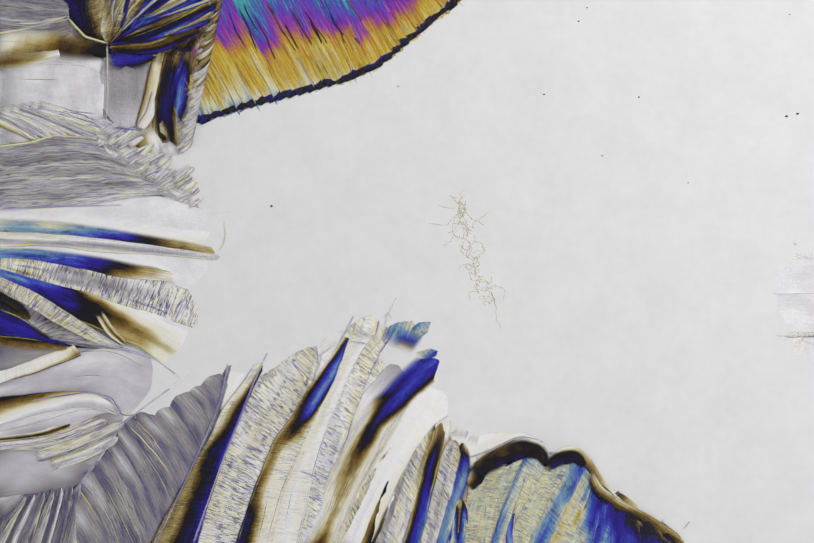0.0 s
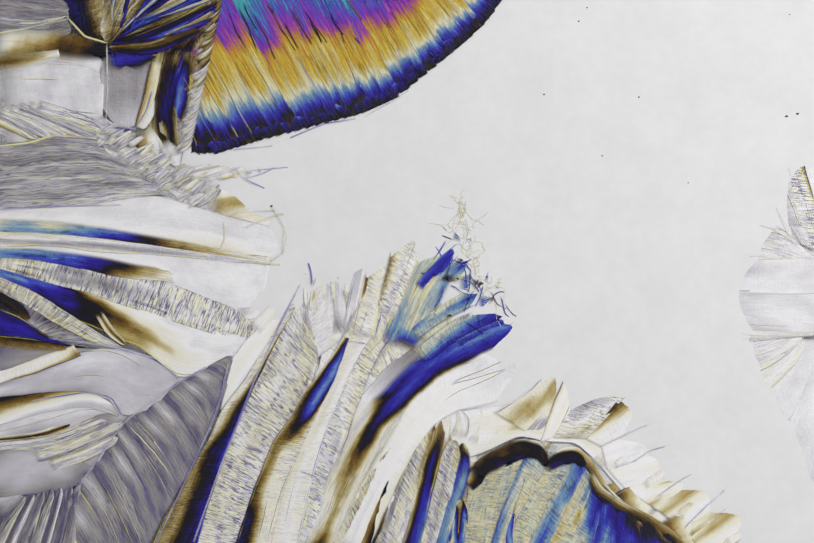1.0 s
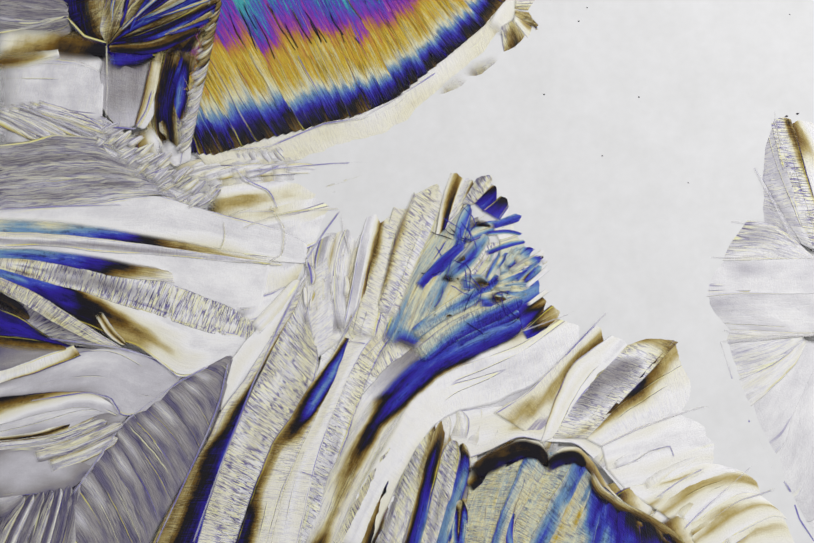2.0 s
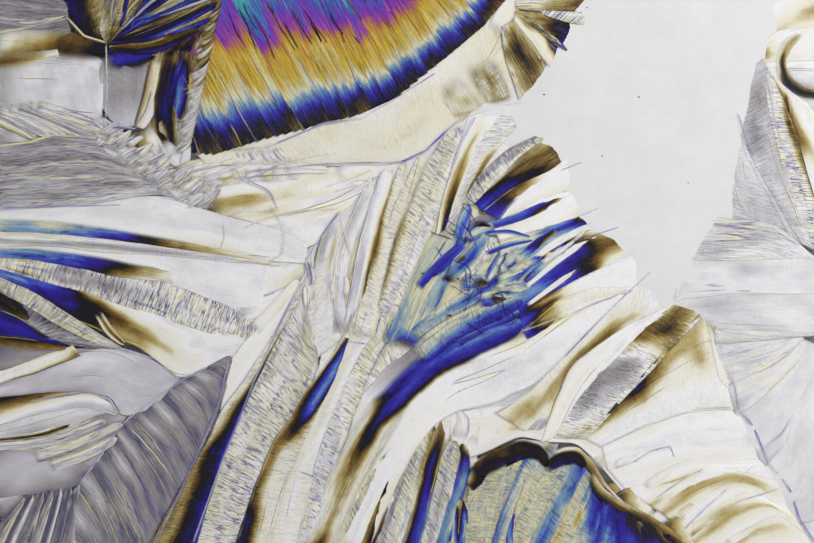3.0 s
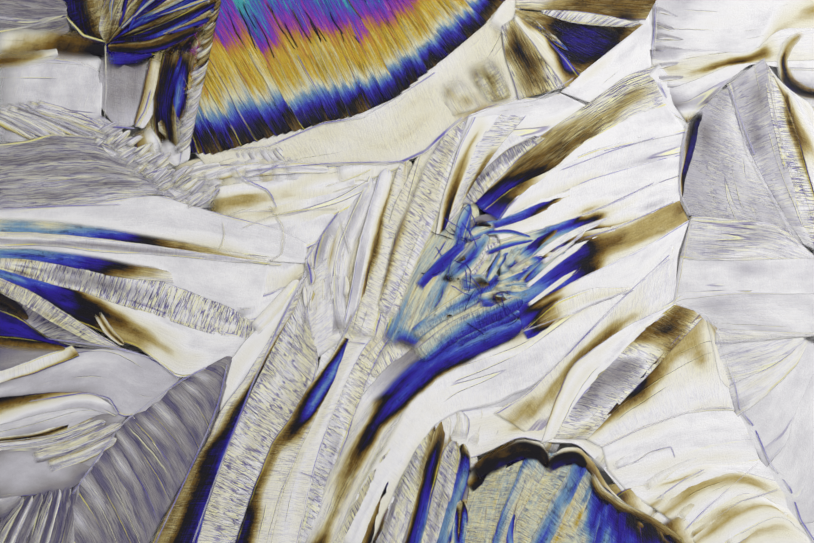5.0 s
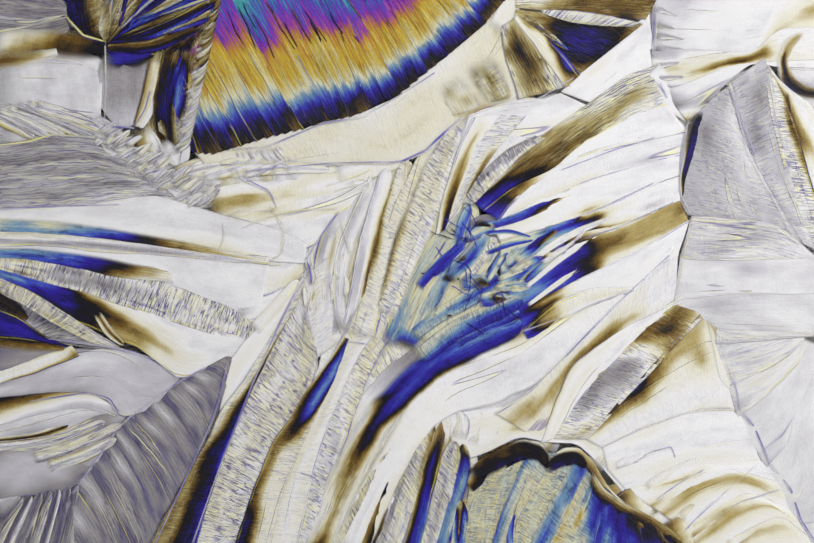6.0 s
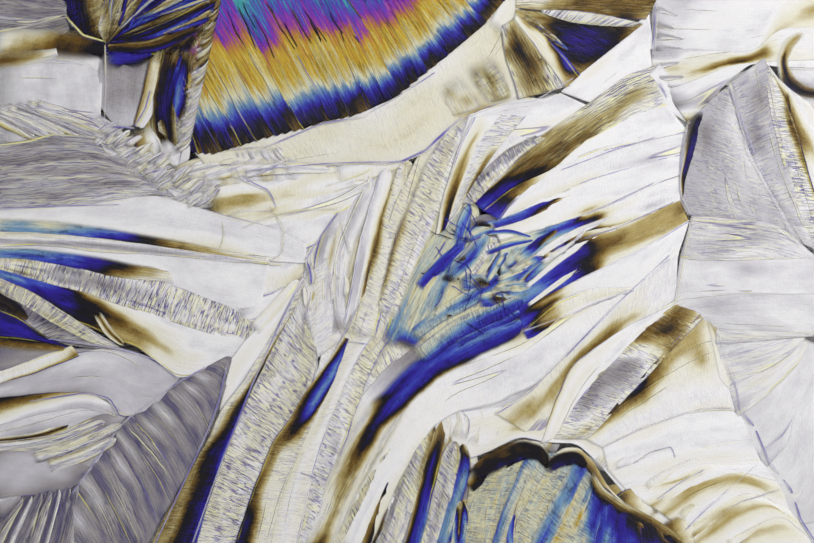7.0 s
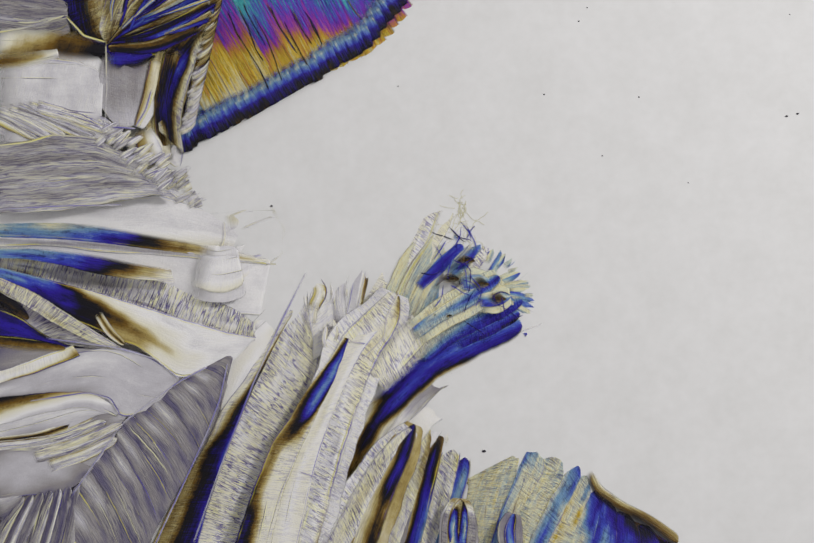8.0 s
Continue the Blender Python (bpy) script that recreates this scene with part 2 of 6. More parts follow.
def lamella(parent, name, x, y, high, vec, ret, seam, veil, hatch, fibre):
    """A thin closed sheet over a grid of plan points, with its optical values on its points."""
    nv, nu = x.shape
    X, Y = plan(x, y)
    top = np.stack([X, Y, high], -1).reshape(-1, 3)
    low = top.copy()
    low[:, 2] -= 0.00004
    n = nv * nu
    grid = np.arange(n).reshape(nv, nu)
    quads = np.stack([grid[:-1, :-1], grid[:-1, 1:], grid[1:, 1:], grid[1:, :-1]], -1).reshape(-1, 4)
    ring = np.concatenate([grid[0, :], grid[1:, -1], grid[-1, -2::-1], grid[-2:0:-1, 0]])
    nxt = np.roll(ring, -1)
    walls = np.stack([nxt, ring, ring + n, nxt + n], -1)
    me = bpy.data.meshes.new(name)
    me.from_pydata(np.concatenate([top, low]).tolist(), [], np.concatenate([quads, quads[:, ::-1] + n, walls]).tolist())
    if sum(p.normal.z for p in me.polygons[:len(quads)]) < 0:
        me.flip_normals()
    me.polygons.foreach_set("use_smooth", [True] * (len(quads) * 2) + [False] * len(walls))
    for key, data in (("retardation", np.clip(ret, 0, 9)), ("seam", seam), ("veil", veil), ("hatch", np.full(x.shape, hatch ** 1.7)), ("fibre", np.full(x.shape, 0.8 * fibre ** 1.8))):
        me.attributes.new(key, "FLOAT", "POINT").data.foreach_set("value", np.tile(data.ravel(), 2).astype(np.float32))
    me.attributes.new("lamella", "FLOAT_VECTOR", "POINT").data.foreach_set("vector", np.tile(vec, (2, 1)).ravel().astype(np.float32))
    me.materials.append(CRYSTAL)
    ob = new(name, me)
    ob.parent = parent
    return ob


def field(orders, even, u):
    """Retardation over root to tip and side to side from the letters of orders."""
    rows = [np.interp((u + 1) / 2, np.linspace(0, 1, max(2, len(r))), [order(c) for c in (r if len(r) > 1 else r * 2)]) for r in orders.split("/")]
    rows = np.array(rows if len(rows) > 1 else rows * 2)
    pos = np.clip(even * (len(rows) - 1), 0, len(rows) - 1.0001)
    i = pos.astype(int)
    f = (pos - i)[:, None]
    f = f * f * (3 - 2 * f)
    return rows[i] * (1 - f) + rows[i + 1] * f


PAIRS = [[-1, -0.9, 0.7, 0], [-0.9, -0.5, 0.9, 0], [0.8, 0.4, -0.9, 0], [-1, -0.7, 0, 0], [0.7, 0.6, -0.5, 0]]


def old(*points):
    """A side line that was frozen before the start; a point may bring its own time."""
    return [(p[0], p[1], p[2] if len(p) > 2 else -1.5) for p in points]


def panel(parent, one, two, orders, hatch=0.3, fibre=0.2, lift=0.0, crown=0.03, edge=1.0, slant=0.25, soft=(0.0, 0.0), root=10, wave=1.0, name="facet", lead=0.2, taper=0):
    """A facet between two side lines of x, y and time of freezing, each from root to tip; orders run from the first side to the second."""
    COUNT[0] += 1
    seed = COUNT[0]
    rng = np.random.RandomState(seed)
    sides, longest = [], 0
    for line in (one, two):
        px, py, pt = [np.array(c, float) for c in zip(*line)]
        steps = np.concatenate(([0], np.cumsum(np.hypot(np.diff(px), np.diff(py)))))
        longest = max(longest, steps[-1])
        sides.append((px, py, pt, steps / steps[-1]))
    nv = int(min(110, max(10, longest / 5)))
    even = np.linspace(0, 1, nv)
    ends = []
    past = np.clip((even * (longest + 7) - longest) / longest, 0, 1) + np.clip(even * (longest + 7) / longest, 0, 1)
    for px, py, pt, steps in sides:
        at = np.interp(np.minimum(past, 1), steps, np.linspace(0, 1, len(px)))
        run = np.maximum(past - 1, 0) / max(1e-6, 1 - steps[-2])
        ends.append([smooth(c, at) + (c[-1] - c[-2]) * run for c in (px, py, pt - lead)])
    wide = np.hypot(ends[0][0] - ends[1][0], ends[0][1] - ends[1][1])
    half = max(3.0, wide.mean() / 2)
    nu = int(min(41, max(7, wide.max() / 6)))
    lip = min(0.25, 2.6 / half)
    u = np.concatenate(([-1, -1 + lip / 2, -1 + lip], np.linspace(-1 + lip * 1.7, 1 - lip * 1.7, nu), [1 - lip, 1 - lip / 2, 1]))
    V, Q = np.meshgrid(even, u, indexing="ij")
    q = (Q + 1) / 2
    grow = Q * 4.5 / half
    x, y, time = [a[:, None] * (1 - q - grow / 2) + b[:, None] * (q + grow / 2) for a, b in zip(*ends)]
    s = V * longest
    off = Q * wide[:, None] / 2
    push = wave * 0.9 * ripple(s / 11, Q * 0.3, seed + 50)
    ax, ay = np.gradient((ends[0][0] + ends[1][0]) / 2), np.gradient((ends[0][1] + ends[1][1]) / 2)
    size = np.hypot(ax, ay) + 1e-9
    x, y = x + push * (-ay / size)[:, None], y + push * (ax / size)[:, None]
    late = np.maximum(time + 0.05 * ripple(s / 18, off / 14, seed + 31), -1.5 + 0.25 * V)
    skew = rng.uniform(-0.35, 0.35)
    high = -RISE * late - crown * min(half, 40) * U * np.abs(Q - skew) ** 1.3 + lift
    high = high + 0.006 * min(half, 40) * U * ripple(s / 30, off / 18, seed + 9)
    fade = [np.clip((1 + k * Q) / max(a, 1e-3), 0, 1) for k, a in ((1, soft[0]), (-1, soft[1]))]
    veil = fade[0] * fade[1] * np.clip((s + 0.5) / max(root, 0.5), 0, 1)
    if taper:
        veil = veil * np.clip((longest - s) / taper, 0, 1)
    veil = veil * veil * (3 - 2 * veil)
    pair = [np.interp(1 - np.abs(Q), [0, lip / 2, lip, lip * 1.7], PAIRS[rng.randint(5)]) for k in (0, 1)]
    seam = min(1.2, edge) * veil * np.where(Q > 0, pair[0], pair[1]) * np.clip(0.62 + 0.7 * ripple(s / 25, Q * 0, seed + 71), 0, 1)
    ret = field(orders, even, u) + 0.006 * ripple(s / 40, off / 25, seed + 3)
    vec = np.stack([(s + slant * off) * U, off * U, np.full_like(s, seed * 0.37)], -1).reshape(-1, 3)
    ob = lamella(parent, name, x, y, high, vec, ret, seam, veil, hatch, fibre)
    MOVING.append((ob, x[::3, 3:-3:4].ravel(), y[::3, 3:-3:4].ravel(), late[::3, 3:-3:4].ravel()))
    return ob


def blade(parent, nodes, orders, hatch=0.2, fibre=0.25, lift=0.0, crown=0.07, name="blade", depth=None, rough=0.6, tip=0.35, soft=None, flange=True, fringe=None, edge=1.0, slant=0.25):
    """One tapered lamella. nodes: x, y, half width and time of freezing, from root to tip. orders: letters of ORDER from its left to its right side,
    in as many stations from root to tip as there are strokes; or with depth, orders is a list of (distance from the tip, retardation)."""
    COUNT[0] += 1
    seed = COUNT[0]
    nodes = [(x, y, w, t - LEAD.get(parent.name, 0)) for x, y, w, t in nodes]
    hatch = max(hatch, 0.26) if hatch > 0.04 and not fringe else hatch
    rng = np.random.RandomState(seed)
    px, py, pw, pt = [np.array(c, float) for c in zip(*nodes)]
    length = float(np.sum(np.hypot(np.diff(px), np.diff(py))))
    nv = int(min(90, max(10, length / 5)))
    nu = int(min(23, max(7, pw.max() * 2 / 5))) | 1
    steps = np.concatenate(([0], np.cumsum(np.hypot(np.diff(px), np.diff(py))))) / length
    even = np.linspace(0, 1, nv)
    at = np.interp(even, steps, np.linspace(0, 1, len(px)))
    cx, cy, w, time = smooth(px, at), smooth(py, at), smooth(pw, at) * 1.2, smooth(pt, at)
    point = np.clip((1 - even) * length / (1.1 * w.mean() + 2), 0.02, 1)
    w = w * point ** (tip * rng.uniform(0.7, 1.3))
    time = time + 0.25 * (even - 0.6)
    dx, dy = np.gradient(cx), np.gradient(cy)
    size = np.hypot(dx, dy) + 1e-9
    lx, ly = dy / size, -dx / size               # to the left of the way, y down
    lip = min(0.22, 4.2 / pw.mean())
    u = np.concatenate(([-1, -1 + lip / 2, -1 + lip], np.linspace(-1 + lip * 1.7, 1 - lip * 1.7, nu - 4), [1 - lip, 1 - lip / 2, 1]))
    nu = len(u)
    V, Q = np.meshgrid(even, u, indexing="ij")
    s = V * length
    side = 1 + rough * 0.1 * ripple(s / 14, Q * 0.6, seed + 50)
    off = Q * w[:, None] * side
    x = cx[:, None] - lx[:, None] * off * -1 * -1
    y = cy[:, None] - ly[:, None] * off * -1 * -1
    skew = rng.uniform(-0.45, 0.45)
    late = np.maximum(time, -1.5 + 0.25 * even)
    high = -RISE * late[:, None] - crown * 1.1 * np.minimum(w, 34)[:, None] * U * np.abs(Q - skew) ** 1.15 + lift
    high = high + 0.012 * w[:, None] * U * ripple(s / 22, Q * 2.5, seed + 9)
    ridge = np.clip(1 - np.abs(np.abs(Q) - 1 + lip / 2) / (lip / 2), 0, 1)
    high = high + edge * ridge * np.where(Q > 0, rng.uniform(0, 7e-6), rng.uniform(0, 7e-6)) * (0.6 + 0.6 * ripple(s / 30, Q * 0, seed + 70))
    if soft is None:
        soft = rng.choice([0.0, 0.0, 0.12, 0.3]), rng.choice([0.0, 0.0, 0.12, 0.3])
    fade = [np.clip((1 + k * Q) / max(a, 1e-3), 0, 1) for k, a in ((1, soft[0]), (-1, soft[1]))]
    veil = fade[0] * fade[1] * np.clip(s / (12 + 0.9 * w.mean()), 0, 1)
    veil = veil * veil * (3 - 2 * veil)
    pair = [np.interp(1 - np.abs(Q), [0, lip / 2, lip, lip * 1.7], rng.permutation([[-1, -0.9, 0.7, 0], [-0.9, -0.5, 0.9, 0], [0.8, 0.4, -0.9, 0], [-1, -0.7, 0, 0], [0.7, 0.6, -0.5, 0]])[0]) for k in (0, 1)]
    seam = min(1.2, edge) * veil * np.where(Q > 0, pair[0], pair[1]) * np.clip(0.62 + 0.7 * ripple(s / 25, Q * 0, seed + 71), 0, 1)
    if depth:
        d = (1 - V) * length + 9 * ripple(s / 30, Q * 3, seed + 3)
        ret = np.interp(d, [p[0] for p in depth], [p[1] for p in depth]) + rng.uniform(-0.02, 0.02)
    else:
        orders = "/".join("".join("C" if c == "P" and not set(r) & set("SUYI") and set(r) != {"P"} else c for k, c in enumerate(r)) for r in orders.split("/"))
        ret = field(orders, even, u)
        ret = ret + 0.018 * ripple(s / 26, Q * 2, seed + 3)
    if fringe:
        power = {"K": -1, "I": -1, "U": -0.9, "G": -0.5, "T": -0.45, "L": -0.25, "C": 0.75, "W": 0.4, "P": 0.8}
        seam = np.interp(Q, np.linspace(-1, 1, len(fringe)), [power.get(c, 0) for c in fringe]) * np.clip(0.66 + 0.6 * ripple(s / 30, Q * 0, seed + 72), 0, 1)
        veil = veil * np.clip(1.5 * np.abs(seam), 0, 1)
    vec = np.stack([(s + slant * off) * U, off * U, np.full_like(s, seed * 0.37)], -1).reshape(-1, 3)
    ob = lamella(parent, name, x, y, high, vec, ret, seam, veil, hatch, fibre)
    if name != "flange":
        MOVING.append((ob, cx, cy, late))
    if flange and pw.max() > 9:
        mean = [ret[int(nv * f)].mean() for f in (0.1, 0.35, 0.6, 0.85)]
        under = "/".join("DD" if m < 0.025 else "GG" if m < 0.06 else "LL" if m < 0.09 else "CC" if 0.17 < m < 0.23 else "NN" if m < 0.24 else "TT" if m < 0.31 else "GG" if m < 0.45 else "PP" for m in mean)
        blade(ob, [(x, y, w * 1.3 + 8, t + 0.35) for x, y, w, t in nodes], under, hatch * 0.8, fibre * 0.8, lift - 5e-6, 0.03, "flange", tip=0.1, soft=(0, 0), flange=False, edge=0.3 * edge)
    return ob


def lerp_nodes(curve, f):
    a = np.array(curve, float)
    return [float(np.interp(f, np.linspace(0, 1, len(a)), a[:, k])) for k in range(a.shape[1])]


def rainbow_grain():
    g = fan("rainbow_crystal", "thick crystal with gold, magenta and blue interference bands, dark rimmed")
    tips = [(357, 292, 0.85), (425, 296, 0.85), (500, 272, 0.85), (600, 246, 0.85), (700, 220, 0.85), (762, 192, 0.85), (862, 112, 0.9), (930, 55, 1.0), (985, -10, 1.1)]
    roots = [(346, 235), (358, 150), (376, 60), (430, -50), (565, -60), (630, -70), (730, -70), (810, -80), (890, -70)]
    chart = [(0, 0.29), (12, 0.307), (32, 0.324), (42, 0.36), (52, 0.42), (62, 0.49), (76, 0.58), (93, 0.655), (112, 0.69), (158, 0.712), (176, 0.77), (198, 0.855), (225, 0.9), (255, 0.935), (290, 0.965), (330, 1.0)]
    rng = np.random.RandomState(4)
    n = 44
    for i in range(n):
        f = (i + 0.5) / n
        tx, ty, tt = lerp_nodes(tips, f)
        rx, ry = lerp_nodes(roots, f)
        full = math.hypot(tx - rx, ty - ry)
        nodes = []
        for back, t in ((full, -1.5), (150, -1.5), (110, -0.9), (72, -0.03), (30, 0.38), (0, tt)):
            if back <= full:
                nodes.append((tx + (rx - tx) * back / full, ty + (ry - ty) * back / full, (15 - 4 * back / full) * rng.uniform(0.8, 1.25), t))
        squeeze = rng.uniform(0.86, 1.12) * float(np.interp(f, [0, 0.25, 0.5, 0.75, 1], [1.3, 1.15, 0.85, 0.7, 0.6]))
        blade(g, nodes, "", 0.05, 0.75, rng.uniform(0, 2e-6), 0.05, tip=0.08, soft=(0.4, 0.0), rough=0.4, flange=False, depth=[(d * squeeze, r) for d, r in chart])
        grown = MOVING[-1]
        ux, uy = (tx - rx) / full, (ty - ry) / full
        rim = blade(g, [(tx - 58 * ux, ty - 58 * uy, 13, -1.3), (tx - 30 * ux, ty - 30 * uy, 14, -1.3), (tx - 12 * ux, ty - 12 * uy, 14, -1.3), (tx + 3 * ux, ty + 3 * uy, 12, -1.3)], "YPY/PQP/QSQ/SUS/Ijj/kkk/kKk", 0.05, 0.8, 0, 0.05, "rim", tip=0.1, soft=(0.3, 0.3), flange=False, edge=0)
        RIMS.append((rim, tx, ty) + grown[1:])
        MOVING.pop()
    rainbow_streaks(g)



def rainbow_streaks(g):
    rng = np.random.RandomState(61)
    for i in range(24):
        f = (i + rng.uniform(0.1, 0.9)) / 24
        x, y = 425 + 430 * f, rng.uniform(-10, 70) + 60 * max(0, 0.3 - f)
        nodes = []
        for k in range(rng.randint(5, 9)):
            front = float(np.interp(x, [357, 425, 500, 600, 700, 762, 862, 930, 985], [292, 296, 272, 246, 220, 192, 112, 55, -10]))
            nodes.append((x, y, rng.uniform(0.9, 2.2), 0.2 + float(np.interp((front - y) * (1 if x < 700 else 0.72), [0, 30, 72, 110, 150], [0.9, 0.45, 0.1, -0.7, -1.4]))))
            lean = 0.45 + 0.25 * f
            x, y = x + 22 * lean + rng.uniform(-5, 5), y + 22
            if y > front - 22:
                break
        if len(nodes) > 2:
            blade(g, nodes, ("kK/kB/Kk", "BK/Bk/KK", "jk/kk/jI")[i % 3], 0.0, 0.5, 6e-6, 0.05, "streak", tip=0.5, soft=(0.7, 0.5), flange=False, edge=0)


def upper_left():
    g = fan("white_block_crystal", "clear white crystal block with a brown extinction band", "crystal block")
    blade(g, [(-20, 195, 70, -1.5), (100, 195, 70, -1.5), (208, 200, 60, -1.5)], "NNNNLN", 0.05, 0.05, tip=0.1)
    blade(g, [(-20, 85, 34, -1.5), (90, 85, 30, -1.5), (150, 92, 26, -1.5), (212, 100, 20, -1.5)], "LNNCT/NCTBT/TBKKT/KKKKB", 0.05, 0.1, 4e-6, tip=0.1, soft=(0.8, 0.8), flange=False)
    blade(g, [(-20, 122, 16, -1.5), (60, 118, 16, -1.5), (120, 102, 14, -1.5)], "NTBBTN/CTBBTN/XTBTXN/NXXXNN", 0, 0.1, 8e-6, tip=0.1, soft=(0.9, 0.9), flange=False)
    g = fan("pale_striped_crystal", "pale lilac crystal with cream stripes")
    for k, y in enumerate((-6, 18, 44)):
        blade(g, [(-20, y, 18, -1.5), (60, y + 12, 16, -1.5), (140, y * 0.4 + 22, 12, -1.5)], ("GGGLG", "LGGGL", "GLGDG")[k], 0.03, 0.8)
    g = fan("dark_blue_crystal", "dark blue and olive crystal sheaf with bright seams", "crystal sheaf")
    rng = np.random.RandomState(17)
    first = old((215, -20), (205, 20), (196, 60), (207, 86))
    second = old((290, -20), (250, 22), (226, 60), (210, 86))
    third = old((430, -12), (360, 31), (290, 61), (212, 87))
    fourth = old((418, 38), (342, 75), (282, 96), (212, 92))
    panel(g, old((128, -20), (133, 20), (163, 72), (205, 86)), first, "jkKTBT/kjKBTB/KjkBT/BKk", 0.7, 0.9, 3e-6, 0.1)
    panel(g, first, second, "BTXTB/TBTXB/XTBT/TBk", 0.6, 1.1, 5e-6, 0.1)
    panel(g, second, third, "TBKYPjK/TBKSPKTK/XTKUTKk/TBKjk", 0.6, 1.0, 4e-6, 0.1)
    panel(g, third, fourth, "XTKjSPT/TKjSPTK/KjKSTKk/kjKTk/kjkk", 0.4, 1.0, 6e-6, 0.1)
    panel(g, old((420, 24), (372, 60), (322, 102), (302, 180), (312, 255)), old((405, 60), (376, 122), (352, 192), (346, 240), (352, 290, -0.5)), "XTBTX/TBKTXX/BKjUTX/KjIjTX/BkjkTX/XTkTX", 0.6, 1.0, 3e-6, 0.08)
    for i in range(12):
        f = (i + 0.5) / 12
        x0, y0 = lerp_nodes([(215, -20), (290, -25), (370, -25), (425, 0), (410, 45)], f)
        x2, y2 = x0 + (208 - x0) * rng.uniform(0.4, 0.85), y0 + (84 - y0) * rng.uniform(0.4, 0.85)
        blade(g, [(x0, y0, 4, -1.5), ((x0 + x2) / 2 + rng.uniform(-8, 4), (y0 + y2) / 2 + 4, 4, -1.5), (x2, y2, 2, -1.5)], ("TYT", "KIK", "BTC", "IUK")[i % 4], 0.5, 0.8, 9e-6, 0.2, flange=False)
    blade(g, [(395, 50, 9, -1.5), (300, 94, 13, -1.5), (205, 94, 10, -1.5)], "UKKKKT/KIKKKT/BKKKTB", 0.1, 0.4, 9e-6, 0.15, flange=False)
    blade(g, [(135, 10, 40, -1.5), (230, 40, 60, -1.5), (330, 40, 60, -1.5), (415, 0, 40, -1.5)], "BKIK/KBKI/IKBK/TBKT", 0.3, 0.9, -8e-6, 0.05, flange=False)
    g = fan("grey_crystal", "smoky grey crystal with a dark top and cream rim", "crystal block")
    blade(g, [(245, 95, 38, -1.5), (240, 180, 42, -1.5), (248, 252, 34, -1.5)], "GDGDG/LGGGL/LLLLL", 0.3, 0.4, flange=False)
    blade(g, [(205, 118, 14, -1.5), (250, 118, 20, -1.5), (300, 108, 12, -1.5)], "KIUIK/KIIKB/KIKB", 0.2, 0.6, 5e-6, soft=(0.2, 0.7), flange=False)
    blade(g, [(305, 108, 10, -1.5), (288, 190, 10, -1.5), (264, 250, 5, -1.5)], "TPCK/PCTK", 0.1, 0.4, 4e-6)
    g = fan("dark_sliver_crystal", "dark blue and brown sliver crystals side by side", "crystal sliver")
    blade(g, [(345, 90, 18, -1.5), (322, 180, 20, -1.5), (316, 240, 16, -1.2), (322, 285, 14, 0.3)], "BKTKB/BKkKB/TKjkB/CTBKT", 0.2, 1.0, 3e-6)
    blade(g, [(365, 90, 16, -1.5), (345, 180, 17, -1.5), (338, 250, 12, -1), (352, 290, 8, 0.4)], "TBTKT/KISTT/LCTCC", 0.3, 0.9, 4e-6)
    blade(g, [(275, 245, 14, -1.5), (290, 285, 22, -0.6), (308, 318, 16, 0.4)], "NCTBK/NNCTB/NNCT", 0.1, 0.1)
    blade(g, [(322, 265, 16, -1.2), (335, 300, 20, -0.2), (345, 322, 12, 0.5)], "LNNLC", 0.1, 0.1, 2e-6)
    g = fan("braided_crystal", "narrow seam of small slanting lilac and cream plates", "crystal seam")
    rng = np.random.RandomState(8)
    for i in range(34):
        f = (i + 0.5) / 34
        x, y = 424 - 66 * f, -15 + 300 * f
        blade(g, [(x - 14 - rng.uniform(0, 9), y + 13, 6, -1.4), (x, y, 7, -1.4), (x + 12, y - 15, 4, -1.4)], ("KBTBk", "BTXTK", "kKBTB", "LCGLT", "CGLXG", "GLCTL")[i % 3 + (0 if f < 0.3 + 0.1 * (i % 4) else 3)], 0.1, 0.7, 6e-6, 0.05, "plate", edge=1.7, flange=False)


